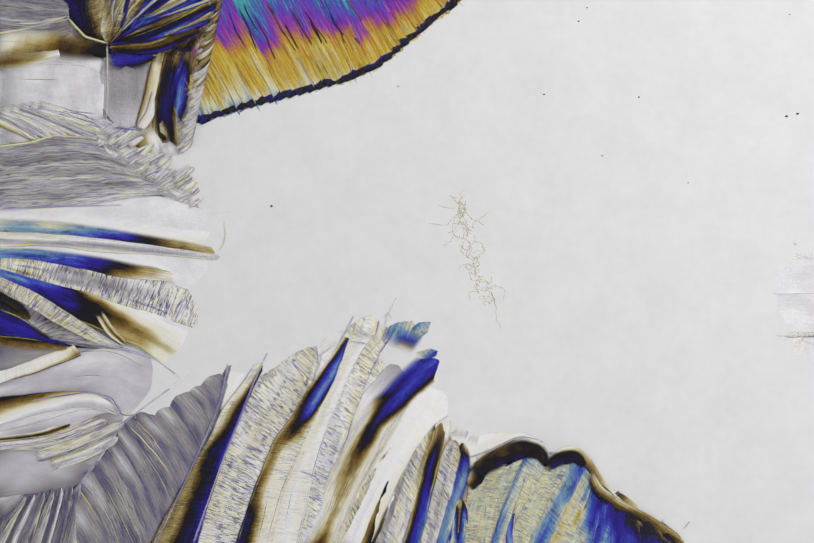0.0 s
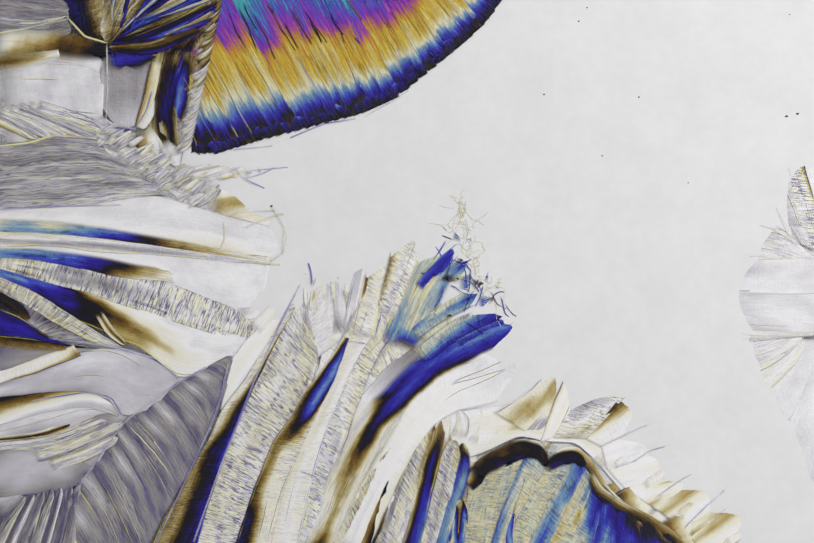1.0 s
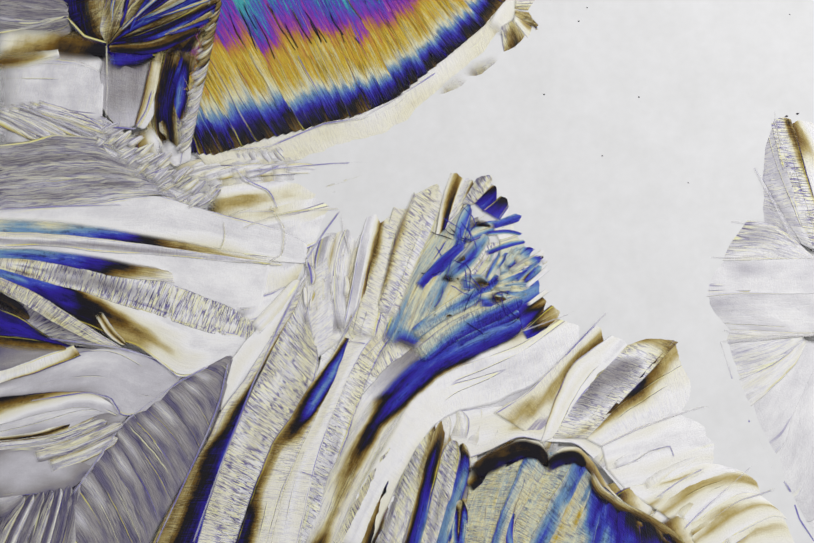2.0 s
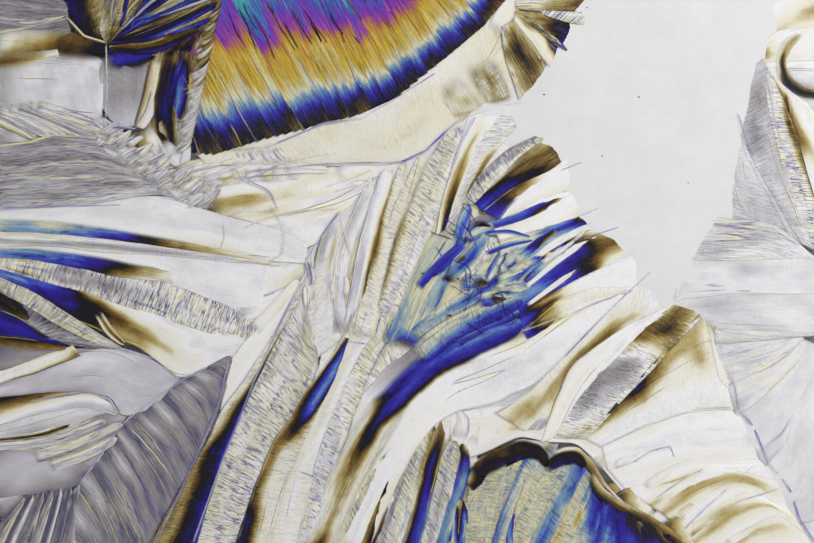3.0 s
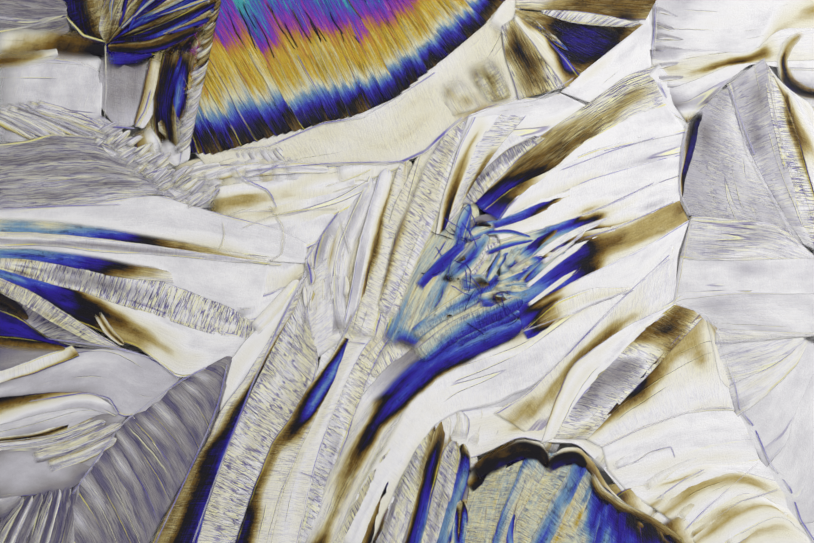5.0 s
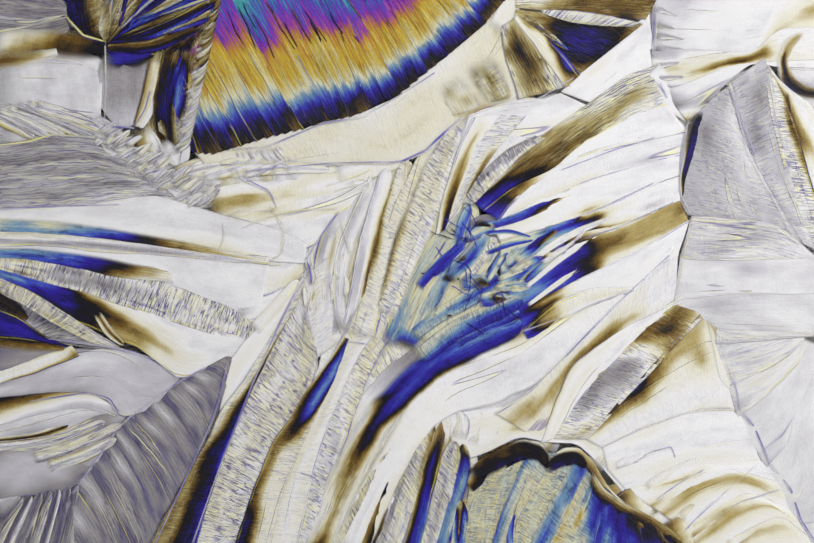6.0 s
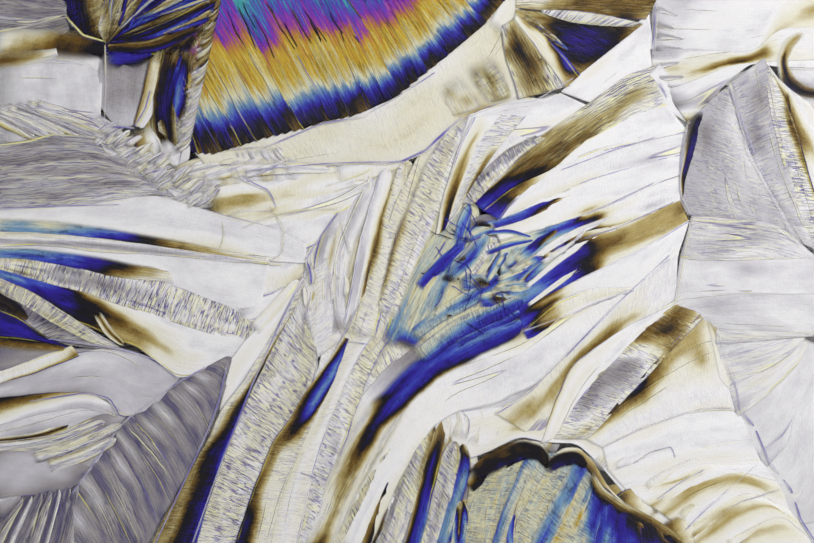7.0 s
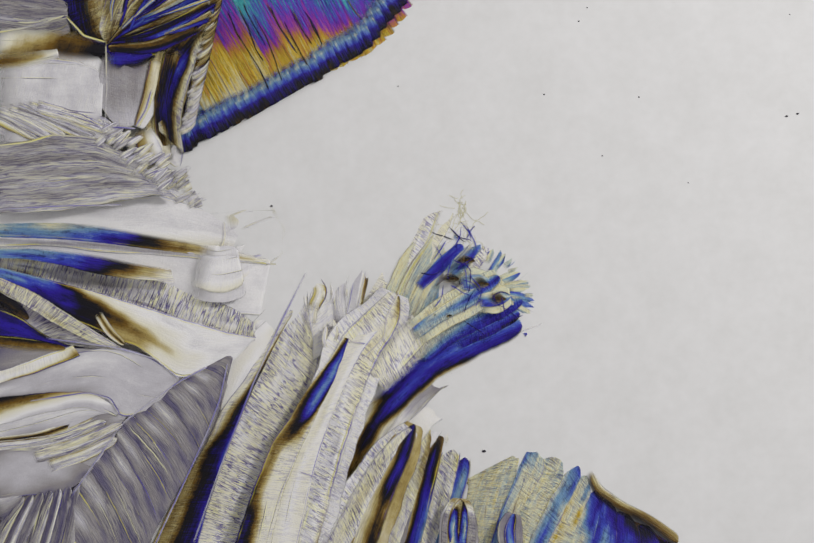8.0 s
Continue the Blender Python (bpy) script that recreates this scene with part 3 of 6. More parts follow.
def left_grey():
    g = fan("lilac_ruffled_crystal", "pale lilac crystal ruffled by cream stripes")
    for k in range(6):
        blade(g, [(-25 + 18 * k, 214 - 2 * k, 12, -1.5), (30 + 22 * k, 240 - 3 * k, 13, -1.5), (75 + 30 * k, 270 - 2 * k, 6, -1.5)], ("LNGCT", "CNLNG", "NCLTN")[k % 3], 0.15, 0.8, 4e-6, 0.15)
    g = fan("grey_striated_crystal", "grey crystal with fine tan striations running along it")
    top = old((-20, 285), (60, 277), (105, 263), (190, 272, -1.4), (250, 300, -1.2), (305, 345, -0.6))
    low = old((-20, 408), (120, 402), (220, 386, -1.3), (300, 374, -0.8), (335, 378, -0.4))
    third = old((-20, 325), (100, 312), (200, 310, -1.4), (265, 330, -1.1), (310, 355, -0.6))
    half = old((-20, 365), (110, 352), (200, 345, -1.3), (280, 352, -0.9), (322, 365, -0.5))
    panel(g, top, third, "GLGGL/LGLGG/GLLGL/LLGNL", 0.03, 1.0, 0, 0.04, wave=2.0)
    panel(g, third, half, "LGLGL/GLGLL/LLGLG/LNLNL", 0.03, 1.0, 0, 0.04, wave=2.0)
    panel(g, half, low, "LGLLG/LLGLN/LGLNL/NLNLN", 0.03, 0.95, 0, 0.04, wave=2.0)
    rng = np.random.RandomState(5)
    g = fan("ruffled_rim_crystal", "broken rim of small pale plates and cream ridges", "crystal rim")
    panel(g, old((180, 262, -1.3), (250, 285, -1.2), (310, 320, -0.6), (350, 340, -0.1), (420, 345, 0.5)), old((200, 290, -1.3), (260, 330, -1.2), (310, 380, -0.5), (360, 410, 0), (420, 405, 0.5)), "LNLXL/NXLNL/NLNXN/NXNN", 0.1, 0.8, -5e-6, 0.0, wave=3.0, taper=60, soft=(0.2, 0.3), edge=0.3)
    for i in range(46):
        f = i / 45
        x, y = 205 + 200 * f + rng.uniform(-12, 12), 255 + 140 * f ** 0.9 + rng.uniform(-22, 22)
        t = -1.2 + 1.9 * max(0, (f - 0.45) / 0.55)
        a = rng.uniform(-0.8, -0.4)
        blade(g, [(x - 20 * math.cos(a), y - 20 * math.sin(a), 4, t - 0.1), (x, y, 6, t), (x + 26 * math.cos(a), y + 26 * math.sin(a), 3, t + 0.15)], ("XNLXG", "NXGNL", "LXNTX")[i % 3], 0.1, 0.8, 3e-6, 0.05, "plate", edge=1.4, flange=False)


def left_blades():
    g = fan("long_blade_crystal", "sheaf of long white blades with blue and brown bands", "crystal sheaf")
    panel(g, old((-20, 404), (150, 400), (300, 380, -0.9), (380, 405, 0.05), (455, 425, 0.5), (520, 440, 1), (590, 470, 1.5)), old((-20, 440), (100, 440), (200, 452), (270, 460, -0.9), (370, 474, 0), (440, 486, 0.5), (525, 500, 1), (590, 505, 1.5)),
          "LNWWX/NNWWX/NNWWW/NNNWX/NWNWT/NNNXT/NNWNX/NNNN", 0.12, 0.3)
    yellow = old((-20, 452), (100, 455), (200, 465), (300, 477, -0.7), (380, 488, 0), (440, 496, 0.5), (520, 505, 1))
    panel(g, old((-20, 422), (100, 426), (200, 440), (270, 451, -0.9), (375, 470, 0), (440, 482, 0.5), (515, 498, 1)), yellow, "PPSS/PSSU/PPSU/PSUU/SUjI/kKkB/BTBT/XTTX/XXTX/WXX", 0.15, 0.6, 3e-6, soft=(0.7, 0.0), edge=0.6)
    under = old((-20, 470), (100, 469), (200, 481), (280, 486, -0.8), (385, 496, 0), (440, 502, 0.5), (520, 508, 1))
    panel(g, yellow, under, "XCGLX/XCNGL/XNGLX/NLGN/NLLN/XLN", 0.3, 0.5, 5e-6, 0.08, edge=1.2)
    crest = old((-20, 494), (60, 498), (130, 510), (180, 521, -1.4), (250, 533, -0.8), (305, 543, -0.3), (350, 560, 0.05), (450, 598, 0.8), (487, 622, 1))
    panel(g, under, old((-20, 494), (60, 498), (130, 510), (180, 521, -1.4), (250, 533, -0.8), (320, 548, -0.1), (370, 568, 0.2), (430, 595, 0.8), (500, 600, 1.1)), "NNWN/WNWN/NWWN/NWWX/NNWN/NWNN/NNWN", 0.1, 0.2)
    panel(g, old((-20, 478), (60, 480), (130, 488), (200, 497), (260, 510, -0.9), (330, 522, -0.1)), old((-20, 493), (60, 497), (130, 509), (185, 522), (260, 533, -0.8), (335, 540, -0.1)), "PSSS/PSUS/SSUU/SUUI/IIjK/KkBT/BTTX/TXX", 0.2, 0.6, 3e-6, soft=(0.6, 0.0), edge=0.5)
    belly = old((-20, 510), (60, 532), (120, 548), (175, 562), (240, 584, -0.9), (300, 602, -0.3), (360, 623, 0.1), (430, 643, 0.6), (489, 652, 1))
    panel(g, crest, belly, "XCTXC/XTGTX/XGLGX/XLGLX/XNLNX/NXNNX/NNNXN/NXNXN", 0.9, 0.2, 2e-6, slant=0.3)
    keel = old((-20, 532), (40, 548), (80, 577), (130, 607), (185, 628), (230, 652, -1.2), (268, 662, -0.8), (310, 692, 0), (350, 726, 0.4), (450, 695, 0.8))
    panel(g, belly, keel, "SUUSU/SUSUI/SUIjI/TIjIkK/XTKkKkB/WXTKBTK/WWXTBTT/WNXXTXX/WWNXXN/NWNWN/NNWN", 0.1, 0.35, 0, slant=0.0)
    pale = old((-20, 548), (50, 582), (110, 620), (180, 656), (215, 670, -1.3))
    panel(g, old((-20, 528), (60, 562), (120, 600), (185, 640), (232, 668, -1.3)), pale, "XTXC/TXCXX/XCXTX/XXCX/XWX", 0.7, 0.6, 4e-6)
    dark = old((-20, 588), (40, 612), (80, 641), (130, 663), (165, 669))
    panel(g, pale, dark, "DDDD/DGDGD/GDGLG/LGLGL/LGL", 1.0, 0.3, 1e-6, slant=0.3)
    blade(g, [(-20, 566, 17, -1.5), (25, 588, 16, -1.5), (62, 616, 7, -1.5)], "kKkK/KkKk/KB", 0.5, 0.6, 6e-6, 0.05, soft=(0.4, 0.6), flange=False)
    panel(g, dark, old((-20, 640), (40, 645), (90, 658), (140, 670)), "kjIjk/kjIIj/kjIk/kkj", 0.1, 0.4)
    blade(g, [(190, 600, 7, -1.5), (215, 640, 8, -1.4), (245, 665, 4, -1.2)], "CTKPC", 0.1, 0.5, 9e-6)


def left_lower():
    g = fan("pale_lower_crystal", "pale crystal blades with brown shaded hollows")
    panel(g, old((-20, 640), (60, 656), (140, 669)), old((-20, 718), (30, 710), (130, 676)), "DDDGD/DDGGD/DGGL", 0.1, 0.3, -2e-6, 0.0)
    blade(g, [(-20, 656, 12, -1.5), (60, 664, 12, -1.5), (135, 672, 5, -1.5)], "KBBT/kKBT/KBT", 0.1, 0.3, 4e-6, 0.05, soft=(0.2, 0.9), flange=False)
    panel(g, old((-20, 722), (20, 714), (70, 694), (145, 668)), old((-20, 740), (25, 728), (80, 711), (155, 682)), "XWN/WXNK/NWXK/XK", 0.3, 0.3, 4e-6, 0.08)
    panel(g, old((-20, 738), (80, 710), (150, 682), (220, 670, -1), (275, 685, 0), (347, 728, 0.5)), old((-20, 768), (100, 757), (170, 753, -1.3), (210, 768, -0.8), (242, 798, 0), (295, 786, 0.4)), "DGNLG/GLLLG/LNLLG/LLLLL/LLLLL", 0.06, 0.2)
    panel(g, old((-20, 772), (100, 758), (175, 755, -1.3), (232, 788, -0.3)), old((-20, 818), (80, 792), (160, 778), (226, 798, -0.4)), "kKBTXN/KBTXNL/TXNLL/LLL", 0.1, 0.3, 3e-6, edge=0.7)
    panel(g, old((-20, 814), (80, 790), (160, 777), (226, 797, -0.4)), old((-20, 862), (60, 852), (130, 822), (205, 794, -0.8)), "LLNLG/LNLGG/LNLL/LL", 0.1, 0.4)
    for k, (a, b, c) in enumerate((((-20, 848), (80, 838), (200, 792)), ((-20, 864), (110, 850), (215, 808)), ((60, 880), (150, 856), (245, 812)), ((90, 900), (170, 872), (232, 840)))):
        blade(g, [(*a, 12, -1.5), (*b, 12, -1.5), (*c, 7, -0.8)], ("CGKTL", "LCLTK", "GTCLG", "CTLLB")[k], 0.1, 0.8, 5e-6, 0.18, flange=False)
    blade(g, [(-20, 860, 40, -1.5), (110, 850, 40, -1.5), (235, 815, 22, -0.7)], "LGLGL", 0.1, 0.6, -8e-6, 0.03, flange=False)
    panel(g, old((-20, 864), (60, 858), (130, 880), (180, 900, -1.2)), old((-20, 962), (60, 946), (120, 948), (160, 925, -1.2)), "DGLGD/GLLLG/GLLGD/GDG", 0.05, 0.15)
    panel(g, old((110, 640), (200, 680), (290, 745, 0.2)), old((110, 930), (180, 905), (238, 812, 0.0)), "LGGLG/GLGGL/GGLG", 0.1, 0.4, -1.4e-5, 0.0, edge=0.0)
    g = fan("folded_crystal", "folded grey and cream crystal strips at a grain corner")
    for k in range(7):
        blade(g, [(-15 + 24 * k, 1072, 13, -1.5), (12 + 22 * k, 1010, 13, -1.5), (52 + 17 * k, 950 - 4 * k, 7, -1.4)], ("DDGDK", "GDDTD", "DGDDC")[k % 3], 0.2, 0.8, 2e-6, 0.15, flange=False)
    blade(g, [(40, 1080, 110, -1.5), (80, 1010, 90, -1.5), (120, 950, 50, -1.5)], "GDDG", 0.2, 0.8, -9e-6, 0.03, flange=False)
    blade(g, [(-20, 985, 30, -1.5), (20, 970, 26, -1.5), (50, 955, 10, -1.5)], "GLGDG", 0.1, 0.6)


def grey_comb():
    g = fan("grey_comb_crystal", "grey-violet feathered crystal with fine parallel striations")
    roots = [(447, 703, 0.15), (433, 775, -0.7), (405, 845, -1.5), (375, 900, -1.5), (345, 955, -1.5), (310, 1015, -1.5), (280, 1075, -1.5), (220, 1115, -1.5), (150, 1135, -1.5)]
    tips = [(434, 689, 0.6), (374, 727, 0.5), (338, 744, 0.45), (290, 791, 0.3), (241, 806, 0.0), (222, 850, -0.1), (186, 890, -0.8), (140, 955, -1.2), (80, 1062, -1.5)]
    sides, n = [], 13
    for k in range(n + 1):
        rx, ry, rt = lerp_nodes(roots, k / n)
        tx, ty, tt = lerp_nodes(tips, k / n)
        sides.append([(rx + (tx - rx) * f + 6 * math.sin(math.pi * f), ry + (ty - ry) * f - 6 * math.sin(math.pi * f), rt + (tt - rt) * f) for f in (0, 0.25, 0.5, 0.75, 1)])
    for k, (one, two) in enumerate(zip(sides, sides[1:])):
        panel(g, one, two, ("GDGD/DGGDD/GGGGD/GGGDD/DDGDD", "GGDG/GDGGG/DGGGD/DGLGD/DGLDD", "DGGG/GDGGD/DGGDG/GGLGD/DDGDD")[k % 3], 0.06, 0.6, (0, 1.5e-6)[k % 2], 0.06, edge=1.3, slant=0.0, wave=1.5)


def central():
    g = fan("tall_blade_crystal", "tall cream-white crystal blades with hatched faces and blue-black edges", "crystal sheaf")
    seam = old((288, 1075), (345, 955), (405, 848), (430, 790, -1.2), (468, 738, -0.2), (505, 680, 0.5), (550, 605, 1), (586, 540, 1.4))
    edge = old((365, 1075), (400, 960), (440, 850, -1.4), (480, 762, -0.3), (497, 726, 0.1), (540, 642, 0.7), (570, 590, 1.1), (592, 535, 1.5))
    inner = old((450, 1075), (490, 950), (530, 850, -1.4), (566, 800, -1.1), (601, 740, -0.6), (612, 690, -0.1), (605, 645, 0.2), (594, 590, 0.6))
    band = old((450, 1075), (490, 950), (530, 850, -1.4), (566, 800, -1.1), (601, 740, -0.7), (638, 692, -0.3), (660, 652, 0))
    cream = old((512, 1075), (537, 960), (572, 870, -1.4), (612, 788, -1.2), (642, 730, -0.8), (658, 690, -0.4), (670, 655, 0))
    bright = old((565, 1075), (590, 960), (606, 890, -1.4), (641, 790, -1.3), (667, 730, -1), (694, 680, -0.6), (722, 640, 0))
    panel(g, old((425, 800, -0.8), (445, 705, 0.2), (480, 655, 0.6), (545, 590, 1.2), (583, 535, 1.5)), old((442, 806, -0.8), (478, 735, 0.1), (512, 680, 0.5), (556, 605, 1.1), (588, 540, 1.5)), "XWN/WXNX/NWXX/NWX", 0.2, 0.3, -1e-6)
    panel(g, seam, edge, "BTBKkkj/TBTKkjU/BTBKkjI/TBkjkjS/TXTBkjI/XXXTKk/WWXXTK/NWXXT/NWXX", 0.5, 0.6, 2e-6, slant=0.0)
    panel(g, edge, inner, "XXNXX/XCXLX/CXXNX/XLCXX/XXNCX/XNXCX/XXNX", 0.85, 0.15)
    panel(g, old((606, 700, -0.1), (603, 640, 0.2), (592, 590, 0.6), (590, 535, 1.4)), old((658, 662, 0), (642, 600, 0.5), (650, 540, 1), (664, 465, 1.6)), "XNXW/XWNX/NXLX/XNW", 0.4, 0.4, -2e-6)
    panel(g, band, cream, "jkKTXXX/KjKTXXX/KBTXXXX/TBTXXXX/TBKkBTX/TKjUSIT/XKIUSI/XTKI", 0.45, 0.4, 3e-6, slant=0.0)
    panel(g, cream, bright, "XXWX/CXWXX/XCWXW/XXCWX/CXXWX/XXW", 0.35, 0.3, 3e-6, 0.06, edge=1.2)
    blade(g, [(565, 1075, 32, -1.5), (605, 920, 34, -1.5), (645, 790, 32, -1.3), (690, 670, 36, -0.6), (740, 612, 26, 0.0), (762, 560, 18, 0.4)], "CPWWLK/WPWLWC/CWWWLC/PCWWCC/WCWCCL/WCWCK", 0.55, 0.35)
    blade(g, [(690, 660, 26, -0.6), (712, 580, 26, 0.4), (730, 500, 22, 1.0), (745, 440, 18, 1.5), (768, 360, 14, 2.2), (780, 305, 6, 2.7)], "TXXWXX/KTXXXX/jKTXXX/KTXXXT/XXXTX", 0.5, 0.2)
    blade(g, [(738, 620, 20, 0), (760, 555, 22, 0.4), (785, 480, 28, 0.8), (815, 410, 30, 1.2), (845, 330, 28, 2.1), (875, 265, 18, 2.6), (900, 222, 5, 3.0)], "CXWCL/KTXWXC/KTXXLC/TXCCXW/CXCCLT/LCLC", 0.55, 0.2)
    blade(g, [(762, 680, 28, -0.5), (795, 600, 36, 0.2), (820, 545, 38, 0.5), (860, 480, 32, 0.9), (890, 420, 18, 1.3), (905, 385, 8, 1.6)], "PQPPP/PSQPPP/PQPPSS/PQPPSU/PQPUU/PQIP", 0.35, 0.7)
    blade(g, [(600, 1075, 26, -1.5), (650, 950, 34, -1.5), (690, 870, 32, -1.5), (730, 800, 28, -1.2), (785, 740, 27, -0.6), (835, 700, 27, 0.0), (920, 655, 26, 0.5), (1010, 620, 20, 1.0)], "XXBKBX/XWXTXW/WXTBTXX/WWTkkBXW/UUjIUIKX/SUIUIIKX/SSUSUIIK/SSUUIIB", 0.2, 0.6, 3e-6, soft=(0.5, 0.3))
    blade(g, [(660, 1075, 34, -1.5), (720, 950, 30, -1.5), (775, 850, 26, -1.3), (820, 780, 34, -0.4), (870, 745, 42, 0.2), (930, 725, 48, 0.6), (1015, 690, 44, 1.0), (1080, 645, 38, 1.5), (1180, 575, 30, 2.4), (1250, 520, 22, 3.1), (1300, 470, 8, 3.8)],
          "WCWWC/WWWCC/CWWWC/CWWWW/WWWWW/TCWWWW/KTWWWW/CWWWWC/WWWWC", 0.1, 0.2)
    blade(g, [(655, 650, 18, 0), (640, 580, 24, 0.7), (640, 520, 30, 1.1), (650, 470, 32, 1.5), (680, 400, 30, 2.1), (712, 330, 20, 2.6)], "CLGLC/CTLWL/LGTLWC/WLWLWC/WCWLW", 0.25, 0.5)
    blade(g, [(672, 640, 12, 0.2), (690, 560, 13, 0.7), (705, 480, 14, 1.3), (728, 400, 14, 2.0), (748, 320, 10, 2.6)], "LWLLT/WLLTK/WLWTK/LWWLC", 0.2, 0.3, 3e-6)
    blade(g, [(600, 600, 10, 0.8), (620, 560, 12, 1.0), (600, 530, 8, 1.4)], "CTWCK", 0.3, 0.5, 6e-6)
    panel(g, old((700, 715, -0.5), (755, 640, 0.2), (790, 605, 0.5)), old((735, 760, -0.5), (800, 705, 0.2), (830, 660, 0.5)), "XCXX/CXWX/XXCX", 0.7, 0.3, -1.2e-5, 0.0, edge=0.0, soft=(0.6, 0.6))
    rng = np.random.RandomState(15)
    for i in range(14):
        x, y = rng.uniform(590, 665), rng.uniform(490, 660)
        t = 0.2 + (660 - y) / 150
        blade(g, [(x, y + 22, 4, t - 0.1), (x + rng.uniform(-4, 8), y, 5, t), (x + rng.uniform(-6, 10), y - 24, 3, t + 0.1)], ("CWLTC", "WLCWK")[i % 2], 0.2, 0.5, 5e-6, 0.3, "plate")


def blue_fan():
    g = fan("blue_radiating_crystal", "radiating fan of blue, white and brown crystal blades round lint")
    tan = [(905, 395, 1.6), (960, 340, 2.2), (1043, 266, 3.2), (1130, 206, 4), (1210, 150, 4.8), (1272, 130, 5.6)]
    high = [(925, 412, 1.6), (985, 364, 2.2), (1070, 324, 2.9), (1110, 285, 3.4), (1190, 238, 4.4), (1285, 202, 5.5)]
    ones = [(955, 428, 1.6), (985, 385, 2.1), (1070, 326, 2.9), (1130, 297, 3.4), (1260, 262, 4.8), (1318, 250, 5.5)]
    twos = [(945, 445, 1.6), (1000, 402, 2.2), (1060, 377, 2.8), (1150, 343, 3.6), (1260, 312, 4.7), (1308, 300, 5.4)]
    threes = [(955, 470, 1.6), (1030, 448, 2.3), (1100, 425, 2.9), (1180, 393, 3.7), (1280, 352, 4.8), (1306, 345, 5.3)]
    fours = [(955, 545, 1.4), (1050, 492, 2.2), (1110, 454, 2.8), (1190, 438, 3.4), (1312, 388, 5)]
    fives = [(985, 600, 1.4), (1070, 562, 2.2), (1125, 533, 2.6), (1230, 487, 3.1), (1328, 426, 4.8)]
    sixes = [(1000, 640, 1.4), (1060, 588, 2.1), (1120, 562, 2.5), (1215, 555, 2.9), (1306, 488, 4)]
    panel(g, [(900, 340, 2.0), (948, 275, 2.7), (1008, 222, 3.3)], [(930, 352, 2.0), (985, 298, 2.7), (1047, 264, 3.3)], "NWN/WNX/XNT", 0.3, 0.2, -1.1e-5, 0.0)
    panel(g, tan, high, "UIUI/GKjIK/TBBkK/TTBBB/XTTBT/XXTTX/WXTTWW/WXXWW", 0.25, 0.8, 1e-6, slant=0.0)
    panel(g, high, ones, "IIU/KBT/XWW/WWWW/WWWN/WNWW", 0.15, 0.15)
    panel(g, ones, twos, "XWWX/WWWXX/WWWWXX/WWWWXT/WWWWNX/WNWNLN/WWNWN", 0.25, 0.2)
    panel(g, twos, threes, "XXWX/WXXWX/WWWWX/XWWWTX/WWWNX/WNWWWN/WWNWWN", 0.2, 0.2)
    panel(g, threes, fours, "PPQPSQ/PQPSUPSU/QUISPSUI/XTKITBIK/WWXWWXTT/WWNWLWN/WWNWN", 0.25, 0.35)
    panel(g, fours, fives, "PSUPSI/PSPUSUI/SUUIIUI/TKIjKkB/XTBBTXW/XTTTTXN/TTTTTX/TBTT", 0.2, 0.4)
    panel(g, fives, sixes, "UIUI/KTKT/WWWX/WWWWW/WNWWW/WWNWW", 0.15, 0.2)
    panel(g, [(1000, 645, 1.4), (1070, 585, 2.2), (1140, 558, 2.6), (1216, 554, 3)], [(1005, 655, 1.4), (1090, 617, 2.3), (1160, 586, 2.7), (1217, 560, 3)], "IUIU/KTBI/WXXLG/WXCGG/WXG", 0.3, 0.2, 5e-6, 0.08)
    panel(g, [(888, 400, 1.6), (925, 340, 2.1), (975, 292, 2.7), (1030, 264, 3.1)], [(905, 400, 1.6), (950, 348, 2.1), (1000, 300, 2.7), (1046, 268, 3.2)], "NLT/LGTL/GLGT/LGTX", 1.0, 0.3, 5e-6, 0.08, slant=0.9)
    panel(g, [(838, 465, 1.2), (858, 370, 1.8), (885, 290, 2.4), (915, 228, 2.9)], [(856, 450, 1.2), (885, 360, 1.9), (915, 290, 2.5), (960, 222, 3.1)], "WXKIW/XTKkW/XTBTW/WXTXN/WXNW", 0.2, 0.2, 3e-6)
    panel(g, [(856, 450, 1.2), (885, 360, 1.9), (915, 290, 2.5), (960, 222, 3.1)], [(885, 410, 1.5), (912, 355, 2), (945, 300, 2.5), (1010, 222, 3.3)], "WNXWI/NXWBK/WNXBT/WNWX/NWNW", 0.5, 0.2, 2e-6)
